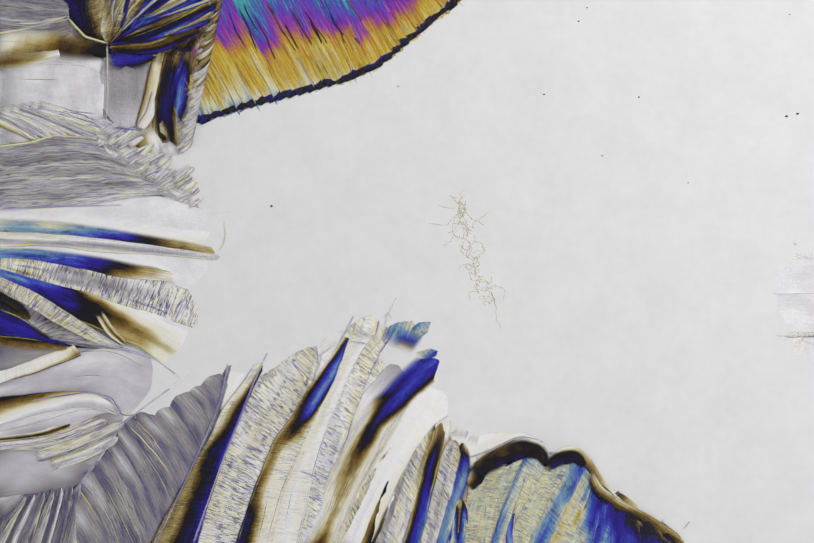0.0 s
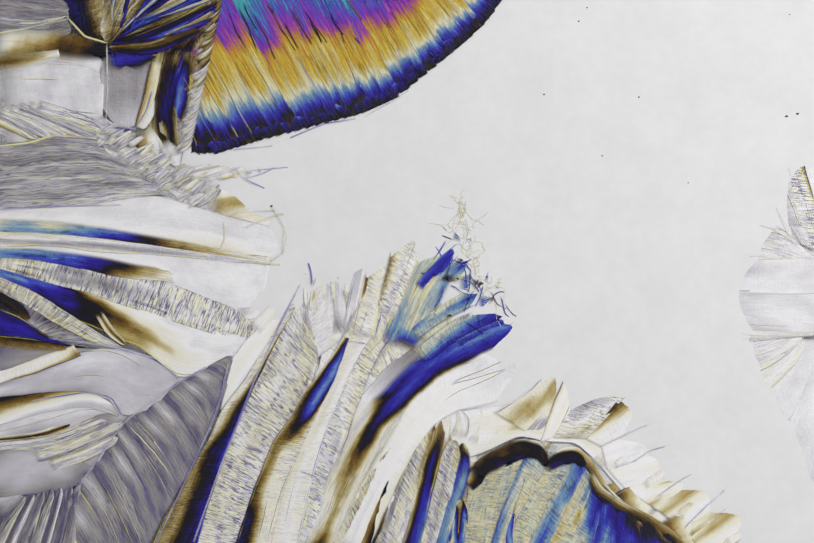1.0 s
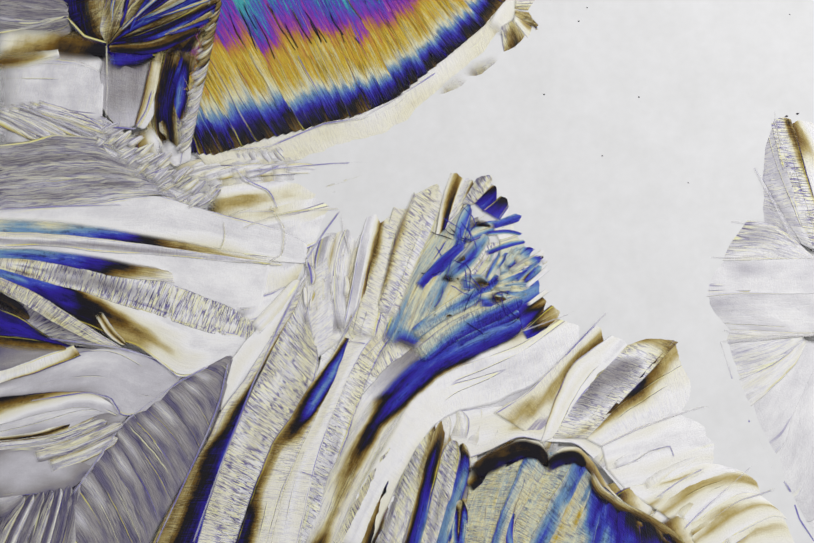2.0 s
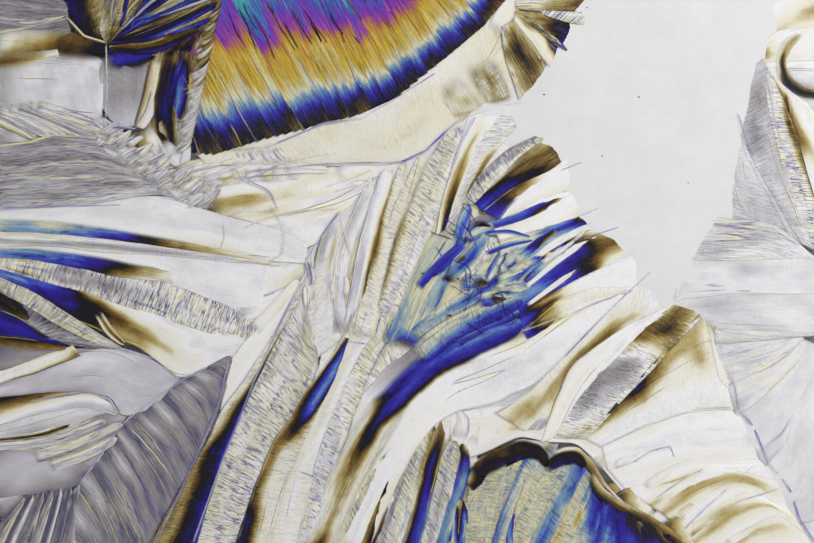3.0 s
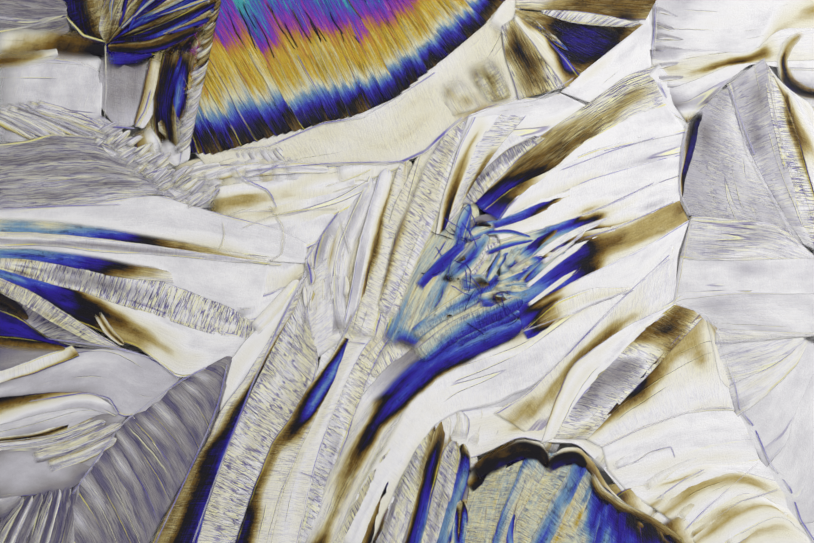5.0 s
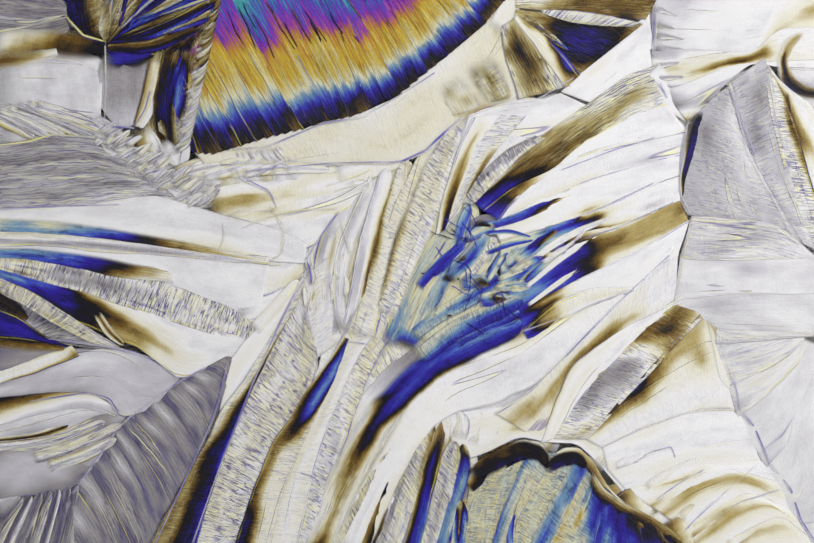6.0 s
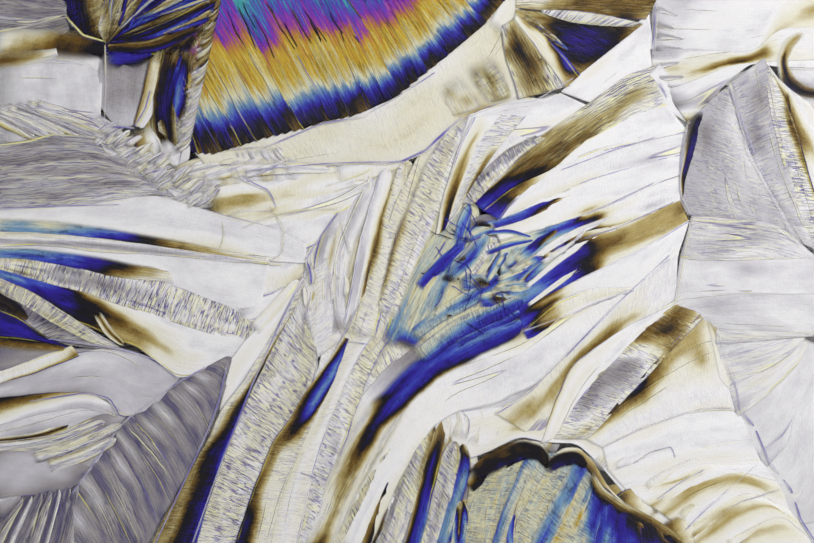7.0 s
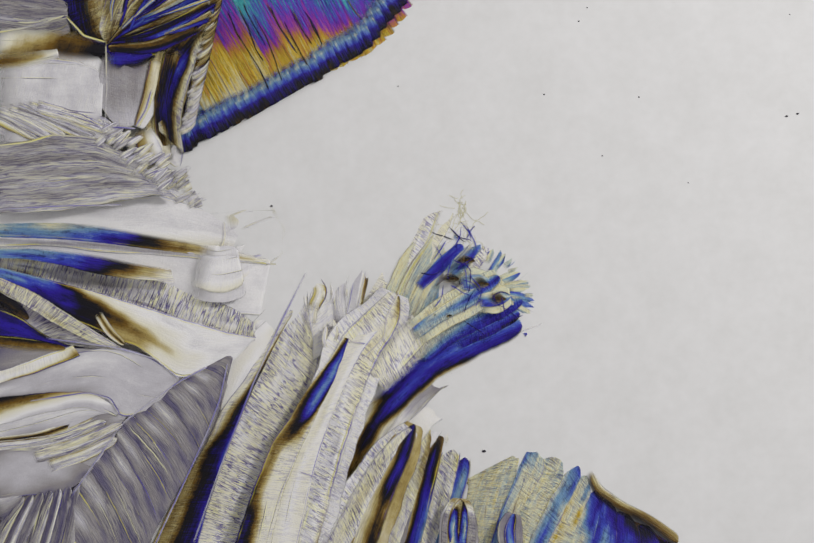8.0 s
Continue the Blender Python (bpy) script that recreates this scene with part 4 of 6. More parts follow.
    for nodes, o, h in (
            ([(968, 520, 7, 1.6), (1020, 475, 9, 2.1), (1075, 438, 7, 2.7), (1105, 424, 3, 3)], "PUII/UIIU/IIKT/TXT", 0.3), ([(985, 545, 6, 1.6), (1040, 492, 9, 2.2), (1085, 458, 8, 2.8), (1110, 444, 3, 3)], "SUIP/SUUP/UIkT/TBX", 0.3),
            ([(1000, 548, 5, 1.7), (1055, 505, 7, 2.3), (1110, 468, 7, 2.9), (1165, 442, 3, 3.4)], "PPQP/SQQS/IUUI/TKT", 0.2), ([(940, 438, 5, 1.6), (1000, 418, 8, 2.1), (1060, 392, 7, 2.8), (1100, 376, 2, 3.1)], "SUIU/SUUI/UIKT/TXT", 0.3),
            ([(1000, 522, 3, 1.7), (1060, 474, 6, 2.3), (1110, 446, 6, 2.9), (1180, 418, 3, 3.5)], "XWW/WWX/WWW/NW", 0.2), ([(1005, 560, 3, 1.7), (1075, 500, 6, 2.4), (1125, 466, 6, 2.9), (1190, 440, 3, 3.4)], "XWX/XWW/WWX/XW", 0.2),
            ([(1010, 592, 3, 1.7), (1070, 548, 5, 2.3), (1120, 512, 4, 2.8)], "XXW/WXX/XT", 0.2), ([(895, 545, 8, 1.2), (915, 510, 10, 1.4), (940, 478, 9, 1.5), (965, 470, 4, 1.7)], "XXWX/XWXX/XXW", 0.6),
            ([(930, 450, 3, 1.5), (980, 445, 4, 1.9), (1025, 458, 2, 2.2)], "IUP", 0.2), ([(930, 490, 4, 1.5), (980, 470, 5, 1.8), (1030, 462, 2, 2.2)], "PUI", 0.2),
            ([(800, 695, 14, 0.1), (870, 640, 18, 0.6), (950, 605, 18, 1.0), (1010, 575, 10, 1.3)], "PQPUI/PQPUII/PQUIII/PUI", 0.6),
            ([(790, 650, 10, 0), (850, 605, 13, 0.6), (915, 570, 15, 1.1), (965, 530, 9, 1.4)], "ISPPU/PPSPU/PSUPI/PIS", 0.6),
            ([(800, 560, 8, 0.6), (850, 510, 11, 0.9), (895, 470, 10, 1.2)], "SUIIS/SIIIU/UUIS", 0.2),
            ([(860, 540, 16, 0.9), (905, 500, 19, 1.2), (940, 450, 12, 1.5)], "UQSPP/PQIPP/PQSP", 0.3),
            ([(880, 470, 9, 1.1), (890, 430, 10, 1.4), (905, 395, 8, 1.6)], "USIUP/UPSIU", 0.2),
            ([(890, 460, 9, 1.2), (935, 440, 12, 1.6), (975, 430, 6, 1.9)], "UQPSI/UQPUI", 0.2),
            ([(880, 545, 9, 0.9), (915, 545, 16, 1.2), (945, 540, 8, 1.4)], "PSIUQ/UQPIS/PSQ", 0.2),
            ([(915, 580, 9, 1.0), (955, 575, 14, 1.3), (985, 570, 6, 1.4)], "SPIUS/PPSUI/UPU", 0.2),
            ([(870, 665, 12, 0.6), (940, 630, 15, 0.9), (1005, 600, 10, 1.3)], "PPUII/PPUII/PUIK", 0.6)):
        blade(g, nodes, o, h, 0.5, 3e-6, 0.1)


def blue_slivers():
    g = fan("blue_sliver_crystal", "thin blue, white and gold slivers radiating from the lint", "crystal slivers")
    rng = np.random.RandomState(41)
    for i in range(44):
        a = radians(rng.uniform(-82, 22))
        r0 = rng.uniform(10, 170)
        r1 = r0 + rng.uniform(50, 130)
        turn = rng.uniform(-0.12, 0.12)
        nodes = []
        for k in range(4):
            r = r0 + (r1 - r0) * k / 3
            b = a + turn * k / 3
            reach = 1.0 + 0.9 * abs(math.degrees(b) + 30) / 60
            nodes.append((925 + r * math.cos(b), 560 + r * math.sin(b), (5, 7, 6, 2)[k] * rng.uniform(0.6, 1.3), float(np.interp(r * reach, [0, 60, 100, 200, 330, 420], [1.0, 1.35, 1.6, 2.75, 3.4, 5.0]))))
        near = r0 < 70
        blade(g, nodes, rng.choice(["PPPUIP/PPI", "PPSP/PPP", "IUPPP/PIU", "PPPU/PPS"] if near else ["PPUI/UIK", "PUIK/IKT", "PPPP/WWC", "UIPP/UIK", "WWWT/WWW", "WWWC/WWW"]), 0.2, 0.6, 5e-6, 0.2, "sliver", flange=False)


def fillers(g, rows):
    for nodes, o in rows:
        blade(g, nodes, o, 0.1, 0.2, -9e-6, 0.04, tip=0.15)


def columns():
    g = fan("column_crystal", "upright crystal columns with dark blue edges, hatched faces", "crystal sheaf")
    for nodes, o, h in (
            ([(640, 1075, 22, -1.5), (700, 960, 24, -1.5), (745, 880, 18, -1.5), (795, 820, 8, -0.8)], "LCCLC/WCCLP/WCWC", 0.7),
            ([(690, 1075, 22, -1.5), (735, 950, 22, -1.5), (775, 870, 16, -1.5), (800, 812, 8, -0.5)], "CCCTKKI/CCTTKKBK/CCTKIIKT/KIB", 0.3),
            ([(745, 1075, 22, -1.5), (785, 950, 24, -1.5), (815, 860, 18, -1.3), (832, 800, 10, 0)], "CLTLC/LGTLCT/CLLTTB/CCTK", 0.9),
            ([(785, 1075, 15, -1.5), (815, 950, 16, -1.5), (840, 860, 12, -1.3), (852, 805, 8, 0.1)], "CKKIIUUP/CCKIIUUS/TKIIKT/CTB", 0.3),
            ([(815, 1075, 18, -1.5), (848, 950, 20, -1.5), (868, 880, 17, -1.3), (875, 845, 10, -0.5)], "PCLLC/LCLLC/CLLTC", 0.9),
            ([(835, 1075, 16, -1.5), (870, 960, 20, -1.5), (890, 895, 16, -1.3), (892, 850, 10, -0.4)], "CSUUS/SUSSPC/KIUPT/KKTC", 0.5),
            ([(885, 1075, 20, -1.5), (882, 1000, 18, -1.5), (885, 955, 7, -1.5)], "WCYCT/CPYTC/CTK", 0.1)):
        blade(g, nodes, o, h, 0.6, 0, 0.14, slant=0.7)
    g = fan("blue_lower_crystal", "blue and pale green crystal columns with black rounded tips", "crystal sheaf")
    lines = [[(880, 1075, -1.5), (900, 1000, -1.5), (908, 918, -1.2)], [(940, 1075, -1.5), (965, 990, -1.5), (1012, 885, -1.2), (1024, 862, -0.9)], [(960, 1075, -1.5), (990, 1000, -1.5), (1046, 905, -1.3), (1044, 874, -0.9)],
             [(1010, 1075, -1.5), (1050, 985, -1.5), (1104, 892, -1.2), (1110, 878, -0.9)], [(1040, 1075, -1.5), (1085, 990, -1.5), (1128, 902, -1)], [(1090, 1075, -1.5), (1112, 1010, -1.5), (1146, 922, -1)], [(1130, 1075, -1.5), (1150, 1000, -1.4), (1164, 940, -1)],
             [(1180, 1078, -1.5), (1186, 1015, -1.4), (1190, 962, -0.9)], [(1232, 1080, -1.5), (1230, 1030, -1.2), (1228, 984, -0.7)], [(1292, 1090, -1.4), (1278, 1045, -1), (1266, 1004, -0.5)], [(1345, 1095, -1), (1325, 1060, -0.6), (1306, 1030, -0.3)]]
    for two, o, h in zip(zip(lines, lines[1:]), ("PPPQP/QPPPP/PPPQP/PPPPQ/PPP", "SUSQP/USQPP/SQPPP/SQPPP/USQ", "PPQPP/PPPPQ/PQPPP/PPPQP/QPS", "QSUSQ/QSUSQ/PSSQP/QSSUS/SUU", "SQSUQ/PYPQP/YPPYP/PPQSP/SQU", "PPQUS/QPQSU/PQUIS/SUIk/kkk",
                                                   "IUSPI/UISUI/IUIIk/jkkB", "IUIIU/IIUIj/jIkkB/BkB", "IIUIj/IjIIk/jkkB/kBT", "jkBkB/kjkBT/BkTBT"), (0.95, 0.6, 0.95, 0.6, 0.8, 0.7, 0.5, 0.4, 0.4, 0.5)):
        panel(g, two[0], two[1], o, h, 0.6, 0, 0.07, slant=0.5, wave=2.0)
    blade(g, [(1132, 905, 7, -1.2), (1150, 945, 11, -1.1), (1190, 976, 13, -0.9), (1245, 1004, 13, -0.7), (1310, 1048, 13, -0.4)], "XTBkj/XTBkkj/TBKkj/TTBkj", 0.3, 0.6, 7e-6, 0.02, soft=(0.25, 0.6), flange=False, edge=0)
    blade(g, [(985, 1065, 9, -1.5), (980, 1020, 10, -1.5), (990, 985, 5, -1.5)], "kIQUS/KQTK", 0.3, 0.5, 5e-6, 0.2)
    blade(g, [(880, 1075, 16, -1.5), (884, 1000, 16, -1.5), (888, 958, 8, -1.5)], "PYPTX/TYTYT/XTK", 0.6, 0.7, 6e-6, 0.2)
    fillers(g, (
                ([(1160, 1050, 40, -1.5), (1210, 985, 40, -0.9), (1245, 950, 30, 0.3)], "UIII/IKBT/TCWW"), ([(1250, 1080, 40, -1.5), (1310, 1030, 40, -0.3), (1350, 1000, 30, 0.5)], "IIKK/KBTC/CWWW")))
    panel(g, old((888, 928, -1.1), (945, 878, -0.9), (1000, 848, -0.8), (1040, 854, -0.8), (1058, 880, -0.8), (1085, 864, -0.8), (1115, 864, -0.8), (1140, 890, -0.7), (1168, 940, -0.6), (1220, 985, -0.5), (1300, 1035, -0.3)),
          old((903, 946), (953, 906), (1003, 878), (1034, 884), (1053, 910), (1081, 892), (1109, 888), (1130, 908), (1157, 960), (1210, 1003), (1292, 1056)), "XTKk/XTBKk/XTKk/TBKk/XTBk/XTBKk", 0.1, 0.3, -8e-6, 0.0, edge=0.0)
    for nodes in ([(898, 920, 12, -1.4), (950, 886, 18, -1.3), (1003, 863, 19, -1.2), (1040, 870, 14, -1.2), (1054, 900, 7, -1.3)],
                  [(1044, 906, 9, -1.3), (1078, 882, 13, -1.2), (1108, 878, 13, -1.2), (1128, 898, 7, -1.2)]):
        blade(g, nodes, "BKZZZZjk", 0.0, 0.0, 9e-6, 0.02, "dark_rim", edge=0, flange=False, soft=(0.35, 0.4))


def lower_right():
    g = fan("pale_plate_crystal", "small clear white plates between the crystal tips", "crystal plates")
    for nodes, o in (
            ([(850, 860, 12, -0.6), (858, 795, 12, 0.1)], "WCWC"), ([(880, 850, 16, -0.4), (885, 810, 18, 0.2), (880, 785, 8, 0.5)], "WCWL"),
            ([(900, 860, 14, -0.2), (915, 820, 24, 0.3), (925, 785, 20, 0.7)], "LWWCW"), ([(935, 850, 16, 0.0), (945, 815, 18, 0.5), (940, 790, 10, 0.7)], "CWWL"),
            ([(965, 850, 14, 0.0), (985, 815, 18, 0.5), (1000, 780, 14, 0.8)], "CTLWC"), ([(1040, 870, 12, 0.1), (1050, 840, 14, 0.5), (1060, 815, 8, 0.8)], "LWCT"),
            ([(1140, 900, 14, 0.1), (1160, 870, 20, 0.6), (1190, 850, 14, 1.0)], "WWCL")):
        blade(g, nodes, o, 0.2, 0.5, 3e-6, 0.15, "plate")
    panel(g, [(870, 885, -0.6), (930, 868, -0.5), (1000, 835, -0.2), (1052, 848, 0.0), (1110, 850, 0.2), (1150, 885, 0.3), (1215, 960, 0.4)], [(850, 800, 0.2), (930, 790, 0.6), (1000, 785, 0.8), (1060, 800, 0.8), (1120, 820, 0.8), (1190, 850, 0.9), (1270, 930, 0.8)],
          "WXNW/XWXN/NTXX/WXNW/NXWN/WNWX/XWNX", 0.2, 0.4, -9e-6, 0.0)
    g = fan("brown_banded_crystal", "white and grey crystal blades with brown and violet bands")
    first = [(950, 800, 0.3), (1010, 765, 0.8), (1060, 715, 1.1), (1120, 655, 1.6), (1215, 560, 2.9), (1306, 487, 4)]
    second = [(1040, 860, 0.1), (1070, 775, 0.9), (1105, 705, 1.3), (1165, 660, 1.9), (1215, 625, 2.4), (1300, 585, 3.2)]
    third = [(1060, 852, 0.3), (1110, 770, 1.35), (1180, 695, 1.75), (1232, 640, 2.3), (1300, 588, 2.9)]
    fourth = [(1120, 852, 0.3), (1190, 775, 0.9), (1270, 692, 1.5), (1310, 650, 2), (1354, 606, 2.7)]
    fifth = [(1150, 864, 0.5), (1230, 820, 1.2), (1320, 790, 2), (1400, 782, 2.6), (1422, 788, 2.75)]
    panel(g, first, second, "XTXW/XTTXX/XXTTX/XXTBB/WXTBK/WXTBT/WXXTX/WWWX/WWNW", 0.33, 0.3)
    panel(g, second, third, "XWXX/BWXWX/TWXWX/WXWNX/WNWXW/XWXT", 0.2, 0.3, 2e-6)
    panel(g, third, fourth, "XXTXX/XXXTX/NLNXX/LGLNX/GGLLX/GGGLL/LGGLX/TXNXT/BBTTB/BBKBT/TBBTX/TBTX", 0.5, 0.25, 2e-6, slant=0.1)
    panel(g, fourth, fifth, "TXWWX/BTXWWX/KBTXWWW/jkBTXWWW/KBTXWWWN/TTXXWWX/TTTXWX/TXXWW", 0.3, 0.25, 1e-6)
    panel(g, [(1354, 606, 2.7), (1372, 618, 2.72), (1388, 655, 2.75)], [(1380, 720, 2.5), (1402, 745, 2.7), (1410, 742, 2.75)], "TXXW/TTXX/LXX", 0.1, 0.3, 0, 0.0, edge=0.5)
    g = fan("pale_outgrowth_crystal", "pale white and tan crystal facets spreading to a grain seam")
    lines = [fifth, [(1160, 905, 0.4), (1240, 880, 0.9), (1330, 840, 1.7), (1455, 835, 2.75)], [(1195, 945, 0.4), (1290, 922, 1), (1350, 895, 1.6), (1478, 884, 2.75)],
             [(1255, 985, 0.4), (1330, 935, 1.1), (1410, 905, 1.7), (1518, 932, 2.75)], [(1310, 1025, 0.4), (1390, 965, 1), (1450, 945, 1.6), (1542, 992, 2.75)], [(1345, 1075, 0.5), (1440, 1010, 1.1), (1500, 985, 1.7), (1580, 1052, 2.8)],
             [(1400, 1120, 0.6), (1480, 1075, 1.3), (1600, 1110, 2.8)]]
    for two, o in zip(zip(lines, lines[1:]), ("WWNXX/WXWNW/WNWNW/NWWW", "WXWNX/NWXWW/WNWXN/NNWN", "XNWTX/WTXWX/XWNWX/NWNX", "XTXWX/TTXNX/XTTXW/WXNW", "TXTXX/XTTXN/XWTXX/NXWN", "XTXWX/WTXWX/XWNWX")):
        panel(g, two[0], two[1], o, 0.12, 0.3, 0, 0.05, wave=2.0)
    for nodes, o in (([(1175, 900, 6, 0.5), (1235, 868, 10, 1), (1290, 856, 8, 1.4), (1300, 868, 3, 1.5)], "NXWL/XWNX/WNT"), ([(1235, 940, 8, 0.7), (1290, 905, 11, 1.2), (1345, 880, 3, 1.7)], "WXN/XWT/NX"), ([(1265, 965, 8, 0.7), (1310, 935, 9, 1.2), (1335, 905, 3, 1.6)], "NWX/XWK/TX"),
                     ([(1300, 1000, 9, 0.6), (1360, 950, 12, 1.2), (1420, 915, 4, 1.9)], "TXT/XTTX/TX"), ([(1320, 1035, 9, 0.6), (1390, 990, 12, 1.2), (1460, 950, 4, 2)], "XTB/TTXT/XT"), ([(1390, 1050, 9, 0.8), (1450, 1010, 12, 1.4), (1520, 985, 4, 2.2)], "WXN/XWTX/NX")):
        blade(g, nodes, o, 0.08, 0.15, 3e-6, 0.12, "plate", flange=False, edge=0.8, soft=(0.5, 0.0))


def tan_band():
    g = fan("cream_band_crystal", "smooth cream crystal rim grown along the dark edge")
    rim = [(352, 272, 0.9), (436, 276, 1.0), (512, 252, 1.05), (582, 236, 1.05), (634, 217, 1.1), (694, 206, 1.1), (740, 190, 1.1), (788, 153, 1.15), (850, 105, 1.15), (918, 42, 1.2), (965, -4, 1.25)]
    outer = [(400, 330, 1.0), (470, 326, 1.5), (530, 322, 1.8), (640, 318, 2.2), (775, 311, 2.55), (820, 292, 2.65), (870, 243, 2.8), (895, 226, 2.9), (940, 206, 3.0), (1000, 186, 3.1), (1010, 100, 2.9)]
    panel(g, rim, outer, "NXCC/NCXC/NXCX/XCXC/NXCX/NCCX/NXCT/XCCX/XTXC", 0.3, 0.15, -6e-6, 0.01, wave=2.5)
    rng = np.random.RandomState(19)
    for i in range(7):                              # short comb of plates where the band begins
        x = 455 + 12 * i
        blade(g, [(x, 288 - i, 6, 1.2), (x + 14, 305 - i, 8, 1.5), (x + 26, 326 - 2 * i, 4, 1.8)], ("XWNG", "NXWL")[i % 2], 0.1, 0.5, 2e-6, 0.15, "plate", flange=False)
    panel(g, [(880, 125, 1.7), (905, 160, 2.2), (942, 205, 2.9)], [(955, 95, 1.7), (972, 145, 2.3), (990, 190, 3.0)], "XXTX/XTTTXTX/XTXBTXX/XXTTXTX/XTBX", 0.5, 1.0, 2e-6, soft=(0.6, 0.5), root=50, edge=0.0, taper=14)
    panel(g, [(835, 165, 1.5), (850, 195, 2.2), (862, 232, 2.8)], [(885, 130, 1.5), (905, 165, 2.2), (935, 208, 2.9)], "XXX/XTXX/XCTX/XTXX", 0.3, 0.6, 1e-6, soft=(0.6, 0.6), root=45, edge=0.0, taper=14)
    blade(g, [(948, 66, 14, 1.2), (972, 30, 17, 1.2), (1000, -20, 18, 1.3)], "NXXN/XNXX", 0.1, 0.3, -4e-6, 0.03, flange=False)
    g = fan("brown_fan_crystal", "brown crystal fan with dark violet faces and a white sliver")
    first = [(965, 45, 1.3), (975, 110, 2.2), (990, 150, 2.7), (1003, 188, 3.1)]
    second = [(985, 32, 1.3), (1030, 85, 2.4), (1062, 128, 3.2), (1090, 165, 4.0)]
    third = [(985, 27, 1.3), (1040, 66, 2.4), (1075, 102, 3.2), (1112, 146, 4.5)]
    fourth = [(985, 20, 1.3), (1050, 28, 2.5), (1130, 44, 3.3), (1190, 52, 4.4), (1228, 52, 5.2)]
    panel(g, first, second, "XXTX/XTBTX/TBKBTX/XTBKBTX/CTBBTXX/XTTTXX", 0.25, 0.9, 2e-6, slant=0.0)
    panel(g, second, third, "XXX/XXTB/XCXB/TXTU/XTIU/TTBK", 0.2, 0.4, 2e-6)
    panel(g, third, fourth, "XTT/TTTT/BTBT/BBkKB/jKjjkB/kjjjkB/TkjjkB/TBkkBT", 0.1, 0.75, 1e-6, slant=0.0)
    panel(g, [(1035, 21, 2.3), (1100, 26, 3.0), (1160, 34, 3.8), (1230, 47, 5.2)], [(1035, 24, 2.3), (1100, 41, 3.0), (1160, 48, 3.8), (1218, 52, 5.0)], "XWX/WWW/WWWX/XWX", 0.9, 0.2, 7e-6, 0.1, slant=0.9)
    panel(g, [(985, 14, 1.3), (1050, 20, 2.5), (1120, 24, 3.1), (1200, 34, 4.2), (1243, 34, 5.3)], [(985, -30, 1.3), (1100, -45, 2.7), (1200, -45, 3.9), (1285, -40, 5.4)], "TXXX/TXTX/BTTC/BBTT/BBBB/KBBB/TBBT", 0.3, 0.7, 2e-6)
    for k in range(6):
        x, y = 1005 + 11 * k, 32 + 9 * k
        blade(g, [(x, y, 4, 1.6 + 0.2 * k), (x + 16, y + 7, 5, 1.8 + 0.2 * k), (x + 34, y + 22, 2, 2.0 + 0.2 * k)], ("TBTX", "XTKT", "TYBT")[k % 3], 0.5, 0.9, 7e-6, 0.2, "plate", flange=False)
    g = fan("white_seam_crystal", "white crystal facets closing the seam under the brown fan")
    edge = [(895, 228, 2.9), (960, 206, 3.2), (1003, 190, 3.4), (1045, 195, 3.6), (1080, 182, 4.0), (1112, 148, 4.6), (1190, 88, 5.1), (1250, 28, 5.6)]
    inner = [(870, 300, 2.7), (950, 268, 3.0), (1043, 264, 3.3), (1130, 203, 4.1), (1210, 147, 4.9), (1262, 120, 5.6)]
    panel(g, edge[:5], inner[:4], "WNWXW/WNNXN/NNWWXN/NNNWX", 0.12, 0.2, -2e-6)
    panel(g, edge[4:], inner[3:], "NNNWX/NXWWWW/NWNWWW/WNWW", 0.12, 0.2, -2e-6, root=0)


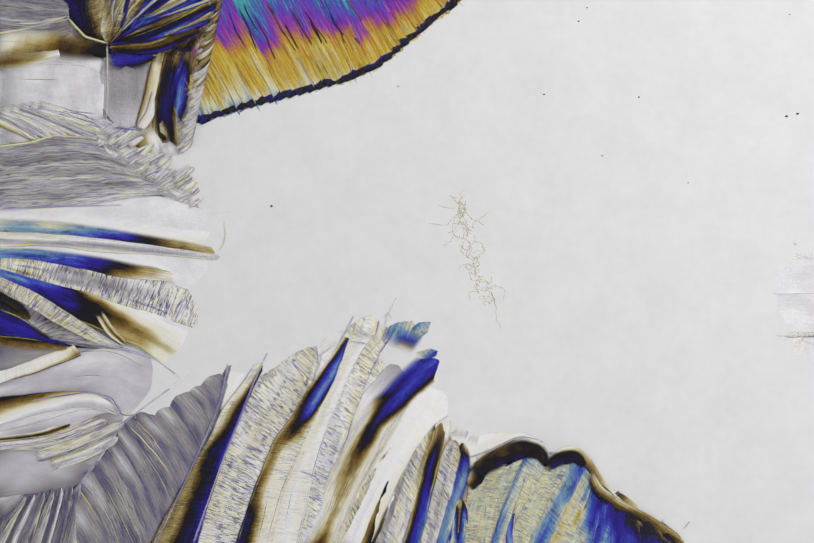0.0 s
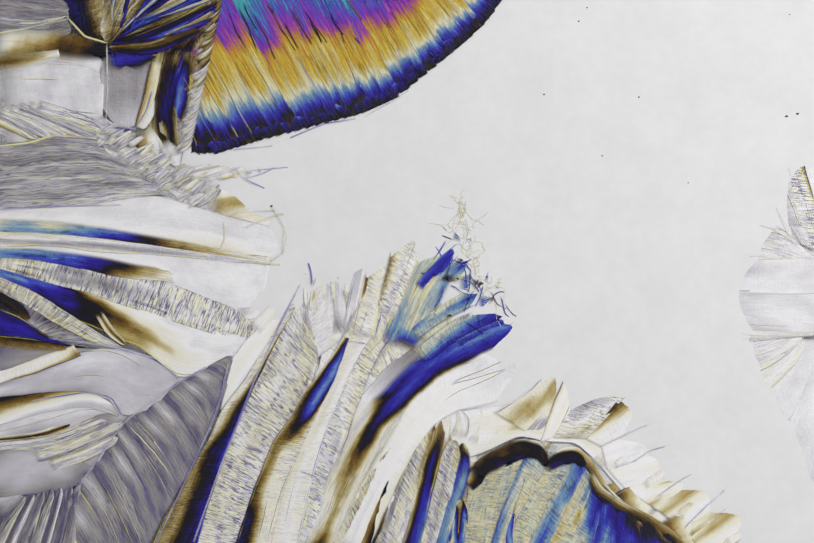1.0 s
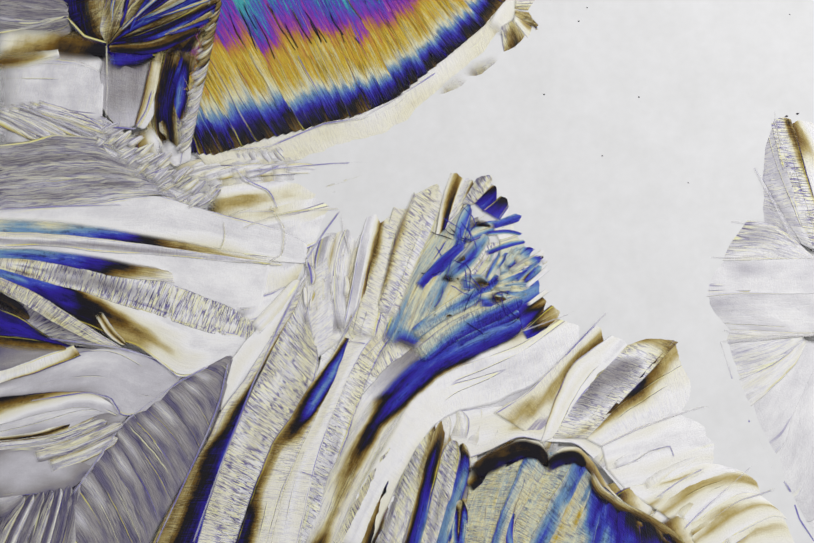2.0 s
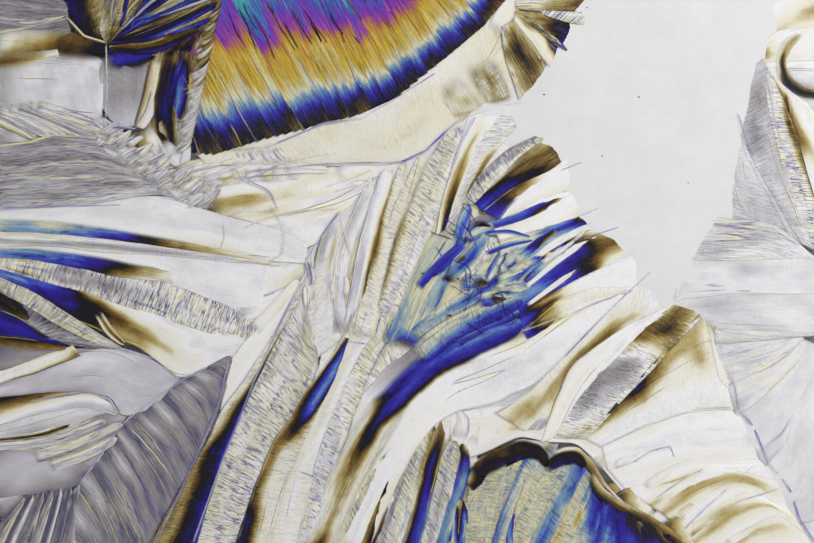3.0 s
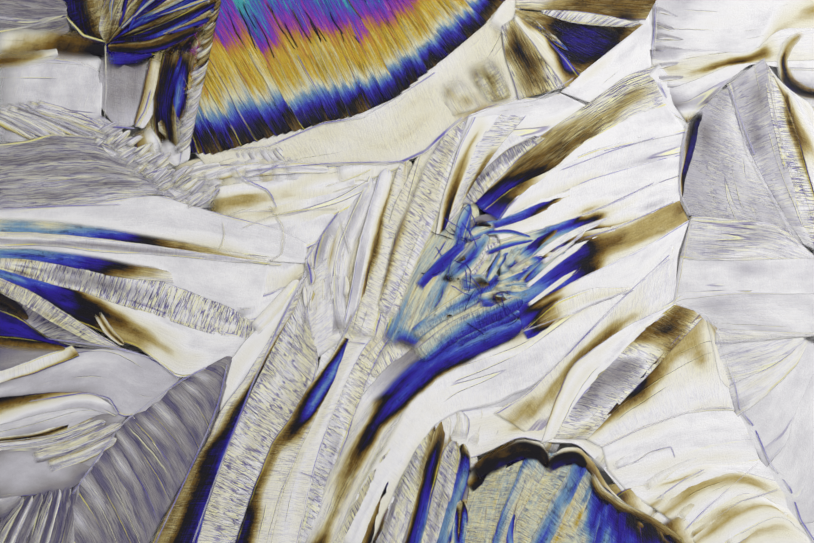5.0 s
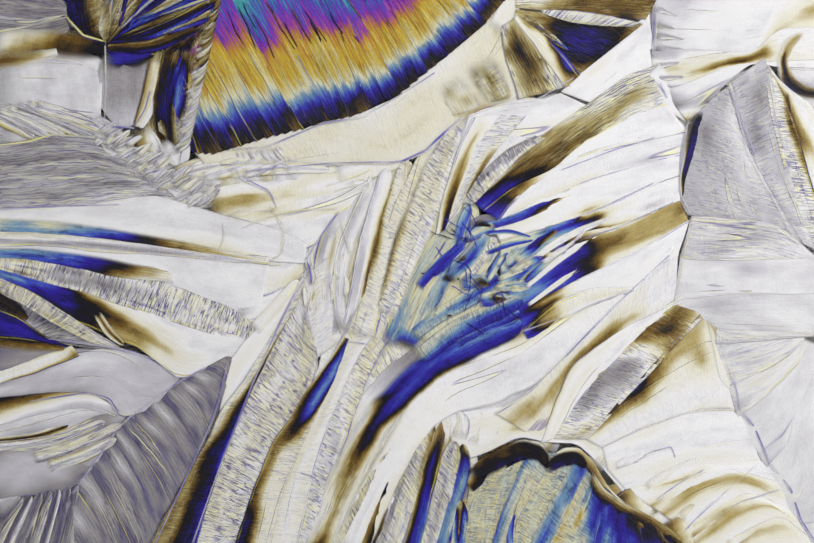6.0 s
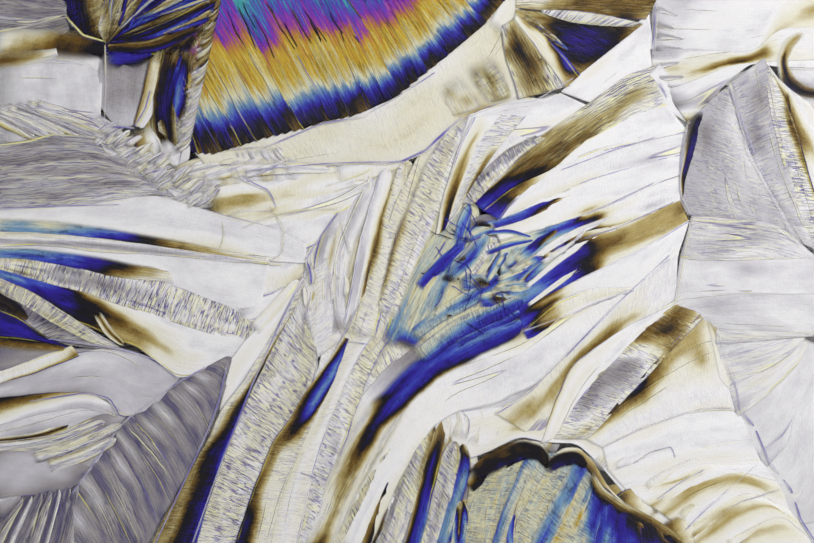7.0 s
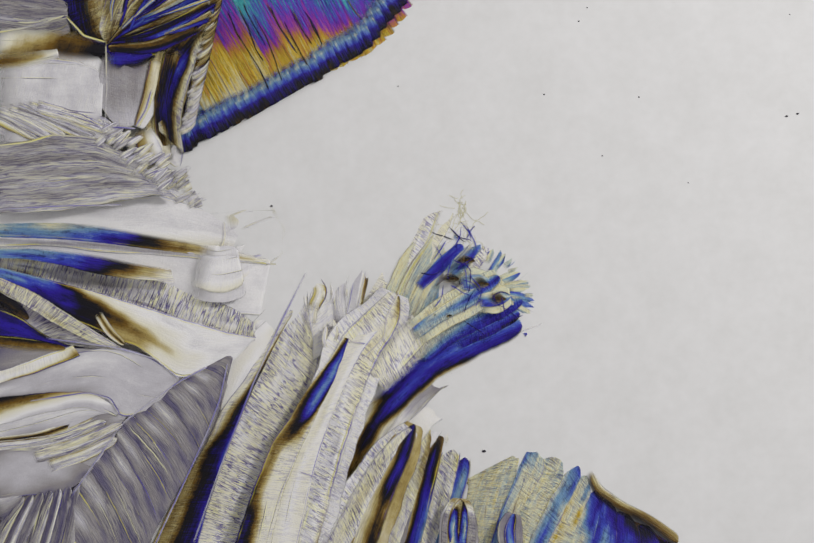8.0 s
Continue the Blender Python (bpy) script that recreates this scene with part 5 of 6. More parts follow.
def middle_left():
    g = fan("pale_middle_crystal", "smooth pale crystal plates filling between the sheaves")
    blade(g, [(395, 395, 22, 0.5), (455, 385, 28, 0.9), (520, 380, 30, 1.3), (590, 365, 32, 1.8), (690, 340, 26, 2.4)], "LCTTC/CNTTCC/LNCCNC/NCNCN/NCLN", 0.05, 0.15)
    blade(g, [(430, 440, 20, 0.5), (500, 425, 26, 1.0), (560, 410, 28, 1.4), (650, 385, 26, 2.1), (715, 350, 12, 2.6)], "CPNNL/NPCLN/PNNCN/CNLN", 0.05, 0.15, 2e-6)
    blade(g, [(505, 470, 22, 1.0), (560, 455, 30, 1.4), (620, 425, 32, 1.8), (680, 385, 20, 2.3)], "NNNNC/CNNNN/NCNLN", 0.05, 0.15)
    blade(g, [(400, 545, 34, 0.6), (470, 545, 40, 0.9), (530, 530, 40, 1.2), (580, 500, 24, 1.6), (620, 465, 10, 1.9)], "NNNNC/NNCNN/CNNCP/NCN", 0.05, 0.15, -3e-6)
    blade(g, [(450, 600, 20, 0.8), (520, 590, 22, 1.1), (575, 555, 14, 1.5)], "CNNC/NNCL", 0.1, 0.2)
    blade(g, [(485, 640, 12, 0.8), (525, 600, 12, 1.1), (580, 535, 9, 1.5)], "LCNCL/CNPC", 0.1, 0.3, 4e-6)
    fillers(g, (([(640, 345, 18, 2.1), (720, 325, 18, 2.5), (790, 300, 14, 2.75)], "NNCN"), ([(370, 520, 26, 0.4), (420, 530, 30, 0.7), (470, 520, 30, 0.9)], "NNNC"),
                ([(640, 480, 30, 1.5), (690, 420, 34, 1.9), (735, 350, 26, 2.5)], "NNNL"), ([(960, 465, 28, 1.6), (1020, 450, 26, 2.1)], "CPNC"), ([(430, 640, 30, 0.7), (490, 640, 20, 0.9)], "NNNC")))
    for k in range(9):
        x = 365 + 26 * k
        blade(g, [(x - 30, 350 - 3 * k, 8, 0.3 + 0.12 * k), (x + 10, 332 - 1 * k, 10, 0.6 + 0.14 * k), (x + 65, 318 + (k % 3) * 5, 6, 1.0 + 0.16 * k)], ("CNLCT", "LNCPN", "NCLNC")[k % 3], 0.1, 0.5, 3e-6, 0.15)


def right_grain():
    g = fan("right_plate_crystal", "pale crystal plates with straight facets and fine lines")
    upper = [(1650, 497, -0.9), (1560, 497, 0), (1513, 497, 0.5), (1478, 497, 1), (1438, 497, 1.5), (1343, 497, 3), (1314, 493, 4.2)]
    apex = [(1650, 562, -1.7), (1510, 562, 0), (1473, 562, 0.5), (1433, 562, 1), (1397, 564, 1.5), (1308, 572, 3), (1298, 582, 3.3)]
    lower = [(1650, 642, -0.9), (1555, 641, 0), (1507, 640, 0.5), (1465, 638, 1), (1430, 636, 1.5), (1378, 632, 2.9)]
    curve = [(1650, 560, -0.8), (1560, 490, 0.2), (1530, 465, 0.6), (1500, 442, 1), (1470, 432, 1.5), (1385, 426, 3), (1333, 420, 4.5)]
    rib = [(1553, 648, 0.1), (1467, 655, 1), (1432, 658, 1.5), (1376, 662, 2.9)]
    ray = [(1553, 650, 0.1), (1510, 690, 0.6), (1478, 712, 1), (1445, 728, 1.6), (1402, 748, 2.9)]
    fold = [(1556, 652, 0.1), (1530, 700, 0.5), (1495, 735, 1), (1462, 765, 1.7), (1416, 796, 2.9)]
    down = [(1590, 660, 0), (1548, 745, 0.6), (1523, 795, 1), (1512, 845, 1.5), (1470, 895, 2.8)]
    far = [(1660, 760, -0.3), (1610, 860, 0.5), (1590, 930, 0.9), (1568, 1000, 1.6), (1530, 1005, 2.8)]
    last = [(1720, 800, -0.3), (1690, 950, 0.8), (1650, 1080, 1.5), (1575, 1075, 2.8)]
    panel(g, upper, apex, "NNWN/NNNN/WNNW/NLNN/LNNN/NWNW", 0.2, 0.2, lead=0.4)
    panel(g, apex, lower, "NNWN/WNNN/NNWN/LNNL/NLNN/WNNW", 0.2, 0.35, lead=0.4)
    panel(g, curve, upper, "NNNN/WNNX/NWNN/NLNX/NNLN/NNNN", 0.25, 0.6, lead=0.4)
    panel(g, lower, rib, "NXN/XNX/NXL/LXL", 0.3, 0.5, 3e-6, lead=0.4)
    panel(g, rib, ray, "NWN/NWNN/WNNX/NNXL", 0.2, 0.6, lead=0.4)
    panel(g, ray, fold, "NXN/XNWX/NXNX/NNLN", 0.2, 0.5, lead=0.4)
    panel(g, fold, down, "NNWN/WNNN/NNNW/NNNL", 0.1, 0.2, -1e-6, lead=0.4)
    panel(g, down, far, "NNNN/NWNN/WNNL/NWNN", 0.1, 0.3, -1e-6, lead=0.4)
    panel(g, far, last, "NNNN/WNNN/NWNX", 0.1, 0.3, -2e-6, lead=0.4)
    for a, b in (([(1470, 490, 4, 1.2), (1450, 525, 5, 1.1), (1428, 562, 5, 1.1)], "NWWN"), ([(1428, 562, 5, 1.1), (1445, 605, 5, 1.1), (1462, 640, 4, 1.1)], "NWWN"), ([(1545, 690, 4, 0.5), (1530, 760, 5, 0.8), (1505, 850, 4, 1.6)], "NWN"),
                 ([(1520, 440, 4, 0.9), (1500, 470, 5, 0.9), (1485, 500, 4, 0.9)], "NWN"), ([(1470, 650, 3, 1.0), (1480, 720, 4, 1.0), (1450, 780, 3, 1.9)], "NWN")):
        blade(g, a, b, 0, 0.1, 3e-6, 0.1, "crease", soft=(0.4, 0.4), flange=False, edge=0.4)
    g = fan("grey_hatched_crystal", "grey hatched crystal facets with a dark front edge")
    front = [(1331, 420, 4.6), (1312, 384, 5.2), (1306, 345, 5.3), (1318, 292, 5.3), (1334, 236, 5.1), (1352, 208, 4.9), (1402, 165, 4.2)]
    ridge = [(1550, 480, 0.4), (1500, 395, 1.3), (1470, 340, 1.9), (1440, 280, 2.7), (1420, 220, 3.4), (1404, 162, 4.1)]
    side = [(1568, 490, 0.3), (1532, 390, 0.9), (1506, 310, 1.3), (1490, 240, 2), (1478, 180, 2.5), (1466, 118, 3)]
    strip = [(1600, 490, 0), (1568, 400, 0.6), (1540, 300, 1.2), (1520, 230, 2), (1505, 185, 2.5), (1476, 126, 2.95)]
    back = [(1670, 490, -0.4), (1630, 350, 0.6), (1590, 270, 1.5), (1560, 200, 2.4), (1520, 182, 2.7)]
    panel(g, front, ridge, "LLLNL/LLNLN/LLLNN/LGLNN/LLLNN/LLLN", 0.42, 0.1, 0, slant=0.0)
    panel(g, ridge, side, "NNNL/LLNN/LNLN/NLLL/LGLL/LLGL/LLNL", 0.42, 0.1, 1e-6, slant=0.1)
    panel(g, side, strip, "NXNW/NNXN/NXNWK/XNWTK/NXWCKT/WXNK/NXW", 0.6, 0.3, 1e-6, slant=0.1)
    panel(g, strip, back, "WNNN/NXNN/XNTNN/KBTNNN/KTNXN/WNN", 0.3, 0.4)
    blade(g, [(1350, 210, 11, 5.3), (1336, 250, 15, 5.3), (1323, 300, 9, 5.3), (1312, 345, 6, 5.3), (1312, 385, 3, 5.3)], "kkkjI/kkkjL/kkjLL/kjLL", 0.1, 0.2, 12e-6, 0.05, soft=(0.05, 0.9), flange=False, edge=0)
    g = fan("upper_right_crystal", "pale rounded crystal lobes with brown rings and black creases")
    brow = [(1590, 60, 2.2), (1500, 60, 2.9), (1445, 106, 3.6), (1345, 100, 4.6), (1252, 100, 5.75)]
    band = [(1600, 110, 2.2), (1500, 115, 2.9), (1445, 120, 3.5), (1395, 127, 4.2), (1340, 150, 4.85), (1290, 165, 5.5), (1262, 152, 5.75)]
    panel(g, [(1680, -60, 2), (1500, -60, 3), (1420, -60, 3.6), (1320, -60, 4.5), (1262, -60, 5.6)], brow, "XTXX/XXTX/XWXT/WWNW/WWWN/NNWW/NLNN/LNLL", 0.1, 0.2)
    panel(g, brow, band, "WXXX/WWWX/WWXX/XTBTX/NXTBKT/NXXTBX/LXXTX/LLTXL/GLXLG", 0.1, 0.4, 2e-6, 0.0, edge=0.3)
    panel(g, band, [(1600, 130, 2.2), (1500, 130, 2.9), (1445, 122, 3.5), (1400, 152, 4.0), (1352, 200, 4.6), (1320, 226, 5.4)], "WWW/WWW/WWWN/BXWWN/TWWWN/LWWLG/GLGK", 0.1, 0.2, 0, 0.0, edge=0.5)
    panel(g, [(1235, 150, 4.9), (1265, 195, 5.2), (1330, 238, 5.4)], [(1262, 120, 4.9), (1300, 165, 5.2), (1350, 212, 5.4)], "NWN/WNW/NWL", 0.1, 0.2, -9e-6, 0.0)
    for y0, x1, y1 in ((14, 1308, 32), (40, 1348, 72), (66, 1320, 76), (90, 1350, 99), (128, 1310, 120), (152, 1320, 148)):
        blade(g, [(1256, y0, 7, 5.5), (1275, y0 + (y1 - y0) * 0.3, 6, 5.3), (x1, y1, 2, 4.8)], "LNGD/LNDK/NLG", 0.3, 0.4, 5e-6, 0.15, "crease", soft=(0.9, 0.1), flange=False)
    blade(g, [(1640, 125, 55, 2.0), (1570, 120, 56, 2.5), (1515, 118, 44, 2.9), (1502, 118, 26, 3.0)], "LWWWWN/LWWWWN", 0.05, 0.1, 4e-6, 0.12)
    for nodes, o in (([(1548, 62, 6, 2.5), (1516, 85, 12, 2.7), (1504, 120, 12, 2.8), (1516, 158, 13, 2.8), (1545, 178, 12, 2.6), (1600, 188, 8, 2.4)], "XTTX/XTTCW/XCKIXW/XBKkIW/XKkIW/WKIW"),
                     ([(1512, 175, 4, 2.7), (1517, 205, 8, 2.4), (1522, 235, 6, 2.2), (1526, 262, 3, 2.1)], "XTKKX/XTKkL/XTBX")):
        blade(g, nodes, o, 0.05, 0.2, 9e-6, 0.1, "crease", tip=0.3, soft=(0.6, 0.6), flange=False, edge=0.3)


def seams():
    """Dark and bright lines where grains have met."""
    spots = np.concatenate([np.stack(m[1:]) for m in MOVING], axis=1)
    g = fan("grain_seam", "thin violet and cream seam lines between grains", "grain seam")
    for nodes, o in (
            ([(1330, 215, 7, 5.5), (1314, 290, 6, 5.4), (1308, 370, 5, 5.3), (1331, 415, 3, 5.0)], "CWKKIG"),
            ([(1331, 415, 3, 4.9), (1316, 490, 3, 4.2), (1299, 580, 3, 3.3)], "CWLG"),
            ([(1299, 582, 3, 3.0), (1360, 606, 3, 2.8), (1385, 650, 4, 2.7), (1414, 740, 4, 2.7), (1424, 790, 4, 2.7)], "CTIIW"),
            ([(1424, 788, 6, 2.7), (1450, 820, 4, 2.7), (1480, 890, 3, 2.7), (1520, 940, 4, 2.7), (1540, 1000, 4, 2.7), (1570, 1045, 3, 2.7)], "CKIIW"),
            ([(470, 330, 3, 1.2), (560, 322, 3, 1.7), (640, 315, 3, 2.2), (775, 312, 3, 2.6)], "LIW"),
            ([(770, 314, 5, 2.6), (820, 290, 4, 2.7), (865, 248, 5, 2.8), (892, 226, 5, 2.9)], "LUIIL"),
            ([(440, 288, 4, 0.9), (560, 272, 5, 1.0), (640, 233, 5, 1.0), (740, 205, 4, 1.0), (862, 118, 4, 1.05), (965, 32, 4, 1.15)], "WLWLW"),
            ([(300, 1050, 3, -1.5), (400, 835, 3, -1.5), (425, 770, 3, -0.8), (440, 700, 3, 0.3)], "LIIC"),
            ([(372, 1050, 4, -1.5), (440, 860, 4, -1.5), (490, 735, 4, -0.2), (545, 615, 4, 0.9), (590, 525, 4, 1.4)], "KIUP"),
            ([(90, 650, 3, -1.5), (225, 668, 4, -1.2), (300, 690, 3, 0.0), (347, 728, 3, 0.5)], "CKIL"),
            ([(140, 955, 5, -1.2), (185, 890, 5, -0.8), (240, 812, 5, 0.0), (345, 735, 5, 0.5), (400, 706, 5, 0.6)], "CTKGC"),
            ([(236, 800, 3, 0.0), (215, 765, 3, -0.3), (170, 755, 3, -0.8), (60, 772, 3, -1.5)], "CKI"),
            ([(420, 486, 3, 0.6), (437, 465, 3, 0.7), (432, 425, 3, 0.8)], "CWL"), ([(505, 515, 3, 1.0), (543, 490, 3, 1.2), (547, 440, 3, 1.2), (520, 395, 3, 1.2)], "CLWC"),
            ([(240, 395, 3, -1.2), (120, 398, 3, -1.5), (-10, 405, 3, -1.5)], "CKL"),
            ([(890, 230, 3, 2.9), (960, 204, 3, 3.1), (1030, 195, 3, 3.4), (1106, 150, 3, 4.5)], "CKLW"),
            ([(1600, 643, 3, 0.1), (1545, 646, 3, 0.3), (1450, 645, 3, 1.1), (1382, 634, 4, 2.6)], "CIWL"), ([(1530, 655, 3, 0.4), (1450, 652, 3, 1.1), (1390, 658, 3, 2.6)], "WICW"),
            ([(1490, 490, 3, 0.9), (1420, 496, 3, 1.7), (1325, 495, 4, 3.6)], "CIWL"), ([(1540, 475, 3, 0.5), (1490, 440, 3, 1.1), (1440, 430, 3, 1.6), (1370, 424, 3, 2.8)], "LICW"),
            ([(1535, 480, 4, 0.5), (1480, 370, 5, 1.5), (1440, 300, 5, 2.6), (1408, 175, 4, 4.2)], "CILW"), ([(1560, 440, 3, 0.6), (1520, 330, 4, 1.2), (1495, 240, 4, 2.3), (1482, 135, 3, 2.9)], "LWIC"),
            ([(1480, 470, 6, 1.0), (1430, 565, 7, 1.2), (1460, 640, 5, 1.1)], "WWW"), ([(1380, 625, 3, 2.6), (1360, 560, 3, 2.8), (1300, 575, 3, 3.1)], "NLW"),
            ([(1075, 330, 3, 3.0), (1180, 290, 3, 3.9), (1262, 265, 3, 4.8)], "WKW"), ([(1095, 425, 3, 3.0), (1180, 390, 3, 3.7), (1260, 352, 3, 4.7)], "CKW"), ([(1120, 460, 3, 3.0), (1185, 440, 3, 3.4), (1300, 388, 3, 4.8)], "CKW"),
            ([(1000, 640, 3, 1.4), (1110, 600, 3, 2.4), (1212, 557, 3, 3.0)], "CGL"), ([(1085, 690, 3, 1.3), (1170, 600, 3, 2.2), (1290, 490, 3, 3.6)], "LKW"),
            ([(128, 32, 4, -1.5), (165, 72, 5, -1.5), (207, 84, 4, -1.5)], "CPG"), ([(207, 84, 4, -1.5), (209, 170, 4, -1.5), (205, 250, 4, -1.5)], "TPCL"), ([(-10, 66, 4, -1.5), (60, 54, 5, -1.5), (128, 32, 4, -1.5)], "GPC"),
            ([(297, 172, 6, -1.5), (285, 215, 6, -1.5), (264, 248, 5, -1.5)], "PPIK"), ([(215, 246, 4, -1.5), (240, 246, 4, -1.5), (265, 249, 4, -1.5)], "CIK"),
            ([(-10, 215, 4, -1.5), (40, 205, 4, -1.5), (110, 235, 4, -1.5), (185, 264, 4, -1.5)], "IGC"), ([(-10, 284, 4, -1.5), (60, 276, 4, -1.5), (105, 262, 5, -1.5), (190, 268, 5, -1.5)], "CPT"),
            ([(405, 345, 3, 0.92), (450, 320, 3, 1.1), (472, 346, 3, 1.19), (520, 368, 3, 1.38), (535, 402, 3, 1.44)], "GIC"),
            ([(540, 420, 3, 1.46), (552, 455, 3, 1.51), (546, 488, 3, 1.48), (520, 503, 3, 1.38)], "LGC"),
            ([(462, 443, 5, 1.15), (490, 430, 5, 1.26), (530, 415, 5, 1.42), (580, 405, 5, 1.62), (655, 402, 5, 1.92)], "GPPI"),
            ([(402, 412, 3, 0.91), (460, 407, 3, 1.14), (530, 407, 3, 1.42)], "CGL"),
            ([(655, 405, 4, 1.92), (622, 450, 4, 1.79), (590, 500, 4, 1.66)], "LIC"),
            ([(470, 345, 3, 1.18), (505, 335, 3, 1.32), (540, 318, 3, 1.46)], "LIC"),
            ([(655, 405, 3, 1.92), (662, 440, 3, 1.95), (676, 490, 3, 2.0)], "CGC"),
            ([(625, 360, 4, 1.8), (680, 342, 4, 2.02), (716, 326, 4, 2.16)], "GPC"),
            ([(640, 372, 4, 1.86), (690, 356, 4, 2.06)], "CPL"),
            ([(590, 500, 5, 1.66), (598, 520, 5, 1.69), (600, 548, 5, 1.7)], "KIC"),
            ([(455, 500, 4, 1.12), (500, 505, 4, 1.3), (545, 510, 4, 1.48)], "GPC"),
            ([(1325, 792, 3, 1.78), (1360, 783, 3, 2.1), (1410, 785, 3, 2.56)], "CGW"),
            ([(1150, 862, 3, 0.16), (1230, 825, 3, 0.9), (1330, 790, 3, 1.82)], "CGL"),
            ([(1215, 892, 3, 0.76), (1250, 868, 3, 1.08), (1290, 858, 3, 1.45), (1298, 880, 3, 1.53)], "CIL"),
            ([(1258, 962, 3, 1.16), (1310, 925, 3, 1.64), (1355, 902, 3, 2.05)], "GKC"),
            ([(1315, 1020, 3, 1.68), (1350, 985, 3, 2.01), (1395, 945, 3, 2.42), (1462, 887, 3, 2.7)], "KGC"),
            ([(1370, 1000, 3, 2.19), (1420, 965, 3, 2.65), (1500, 940, 3, 2.7)], "CGL"),
            ([(1265, 890, 4, 1.22), (1330, 860, 4, 1.82), (1400, 790, 4, 2.47)], "WWL"),
            ([(1340, 940, 5, 1.92), (1400, 880, 5, 2.47), (1425, 800, 5, 2.7)], "WWL"),
            ([(1403, 165, 4, 4.2), (1420, 215, 4, 4.2), (1440, 270, 4, 4.2), (1452, 300, 4, 4.2)], "CIIC"),
            ([(440, 289, 3, 1.15), (520, 282, 4, 1.3), (600, 248, 4, 1.35), (625, 238, 4, 1.3), (700, 226, 4, 1.3), (760, 192, 4, 1.3), (840, 140, 3, 1.3)], "CIL"),
            ([(575, 905, 2.5, -1.5), (612, 918, 2.5, -1.5)], "CKL"), ([(665, 657, 4, -0.3), (705, 662, 3, -0.3)], "KIC"), ([(705, 520, 4, 0.9), (690, 590, 5, 0.3), (660, 650, 5, -0.2)], "PIKC"),
            ([(770, 560, 3, 0.3), (745, 610, 3, 0.0), (740, 650, 3, -0.4), (700, 690, 3, -0.8)], "CLKC"), ([(1265, 0, 5, 5.4), (1262, 60, 6, 5.4), (1258, 110, 6, 5.4)], "WWGK"), ([(1265, 150, 5, 5.4), (1285, 190, 4, 5.4)], "CKIG")):
        if set(o) <= set("WLN"):
            continue
        long = sum(math.hypot(a[0] - b[0], a[1] - b[1]) for a, b in zip(nodes, nodes[1:]))
        n = max(4, int(long / 14))
        line = []
        for k in range(n):                       # each line lies on the lamellae that it parts
            x, y, w, t = lerp_nodes(nodes, k / (n - 1))
            far = np.hypot(spots[0] - x, spots[1] - y)
            near = spots[2][far < 9]
            line.append((x, y, w * 0.48, (near.min() if len(near) else spots[2][far.argmin()]) - 0.25 * (k / (n - 1) - 0.6) + 0.1))
        blade(g, line, "NN", 0.0, 0.0, 1e-5, 0.05, "seam_line", tip=0.3, soft=(0.2, 0.2), flange=False, fringe=o)


def lint_tangle():
    g = fan("frozen_lint_crystal", "dark tangled lines of lint frozen into the blue fan", "crystal tangle")
    rng = np.random.RandomState(55)
    for i in range(30):
        f = rng.uniform(0, 0.93)
        x, y = lerp_nodes([(885, 400), (895, 460), (870, 530), (925, 555), (955, 580), (870, 640)], f)
        x, y = x + rng.normal(0, 22), y + rng.normal(0, 16)
        a, nodes = rng.uniform(0, 6.3), []
        for k in range(6):
            t = float(np.interp(math.hypot(x - 760, y - 700), [60, 140, 240, 340, 420], [0.0, 0.6, 1.15, 1.6, 2.4]))
            nodes.append((x, y, 0.95 * rng.uniform(0.6, 1.5), t))
            a += rng.normal(0, 0.3)
            x, y = x + 10 * math.cos(a), y + 10 * math.sin(a)
        blade(g, nodes, rng.choice(["jI", "kj", "UI", "jU"]), 0.0, 0.0, 11e-6, 0.05, "lint_line", tip=0.3, soft=(0.5, 0.5), flange=False, edge=0)
    for x, y, w, t in ((922, 545, 15, 1.1), (955, 574, 13, 1.2), (925, 433, 11, 1.5), (895, 500, 9, 1.2), (865, 535, 9, 0.9), (850, 605, 8, 0.6)):
        blade(g, [(x - 20, y + 4, w * 0.7, t), (x, y, w, t + 0.05), (x + 22, y + 3, w * 0.5, t + 0.1)], "TBKKBT/BKKBT", 0.8, 0.9, 10e-6, 0.1, "knot", tip=0.6, soft=(0.7, 0.7), flange=False)


# ---- dust and lint ----
def tube(name, points, radius, material, parent):
    cu = bpy.data.curves.new(name, "CURVE")
    cu.dimensions, cu.bevel_depth, cu.bevel_resolution = "3D", radius, 1
    sp = cu.splines.new("POLY")
    sp.points.add(len(points) - 1)
    for p, q in zip(sp.points, points):
        p.co = (*q, 1)
    ob = new(name, cu)
    me = bpy.data.meshes.new_from_object(ob.evaluated_get(bpy.context.evaluated_depsgraph_get()))
    bpy.data.objects.remove(ob)
    bpy.data.curves.remove(cu)
    me.materials.append(material)
    ob = new(name, me)
    ob.parent = parent
    return ob


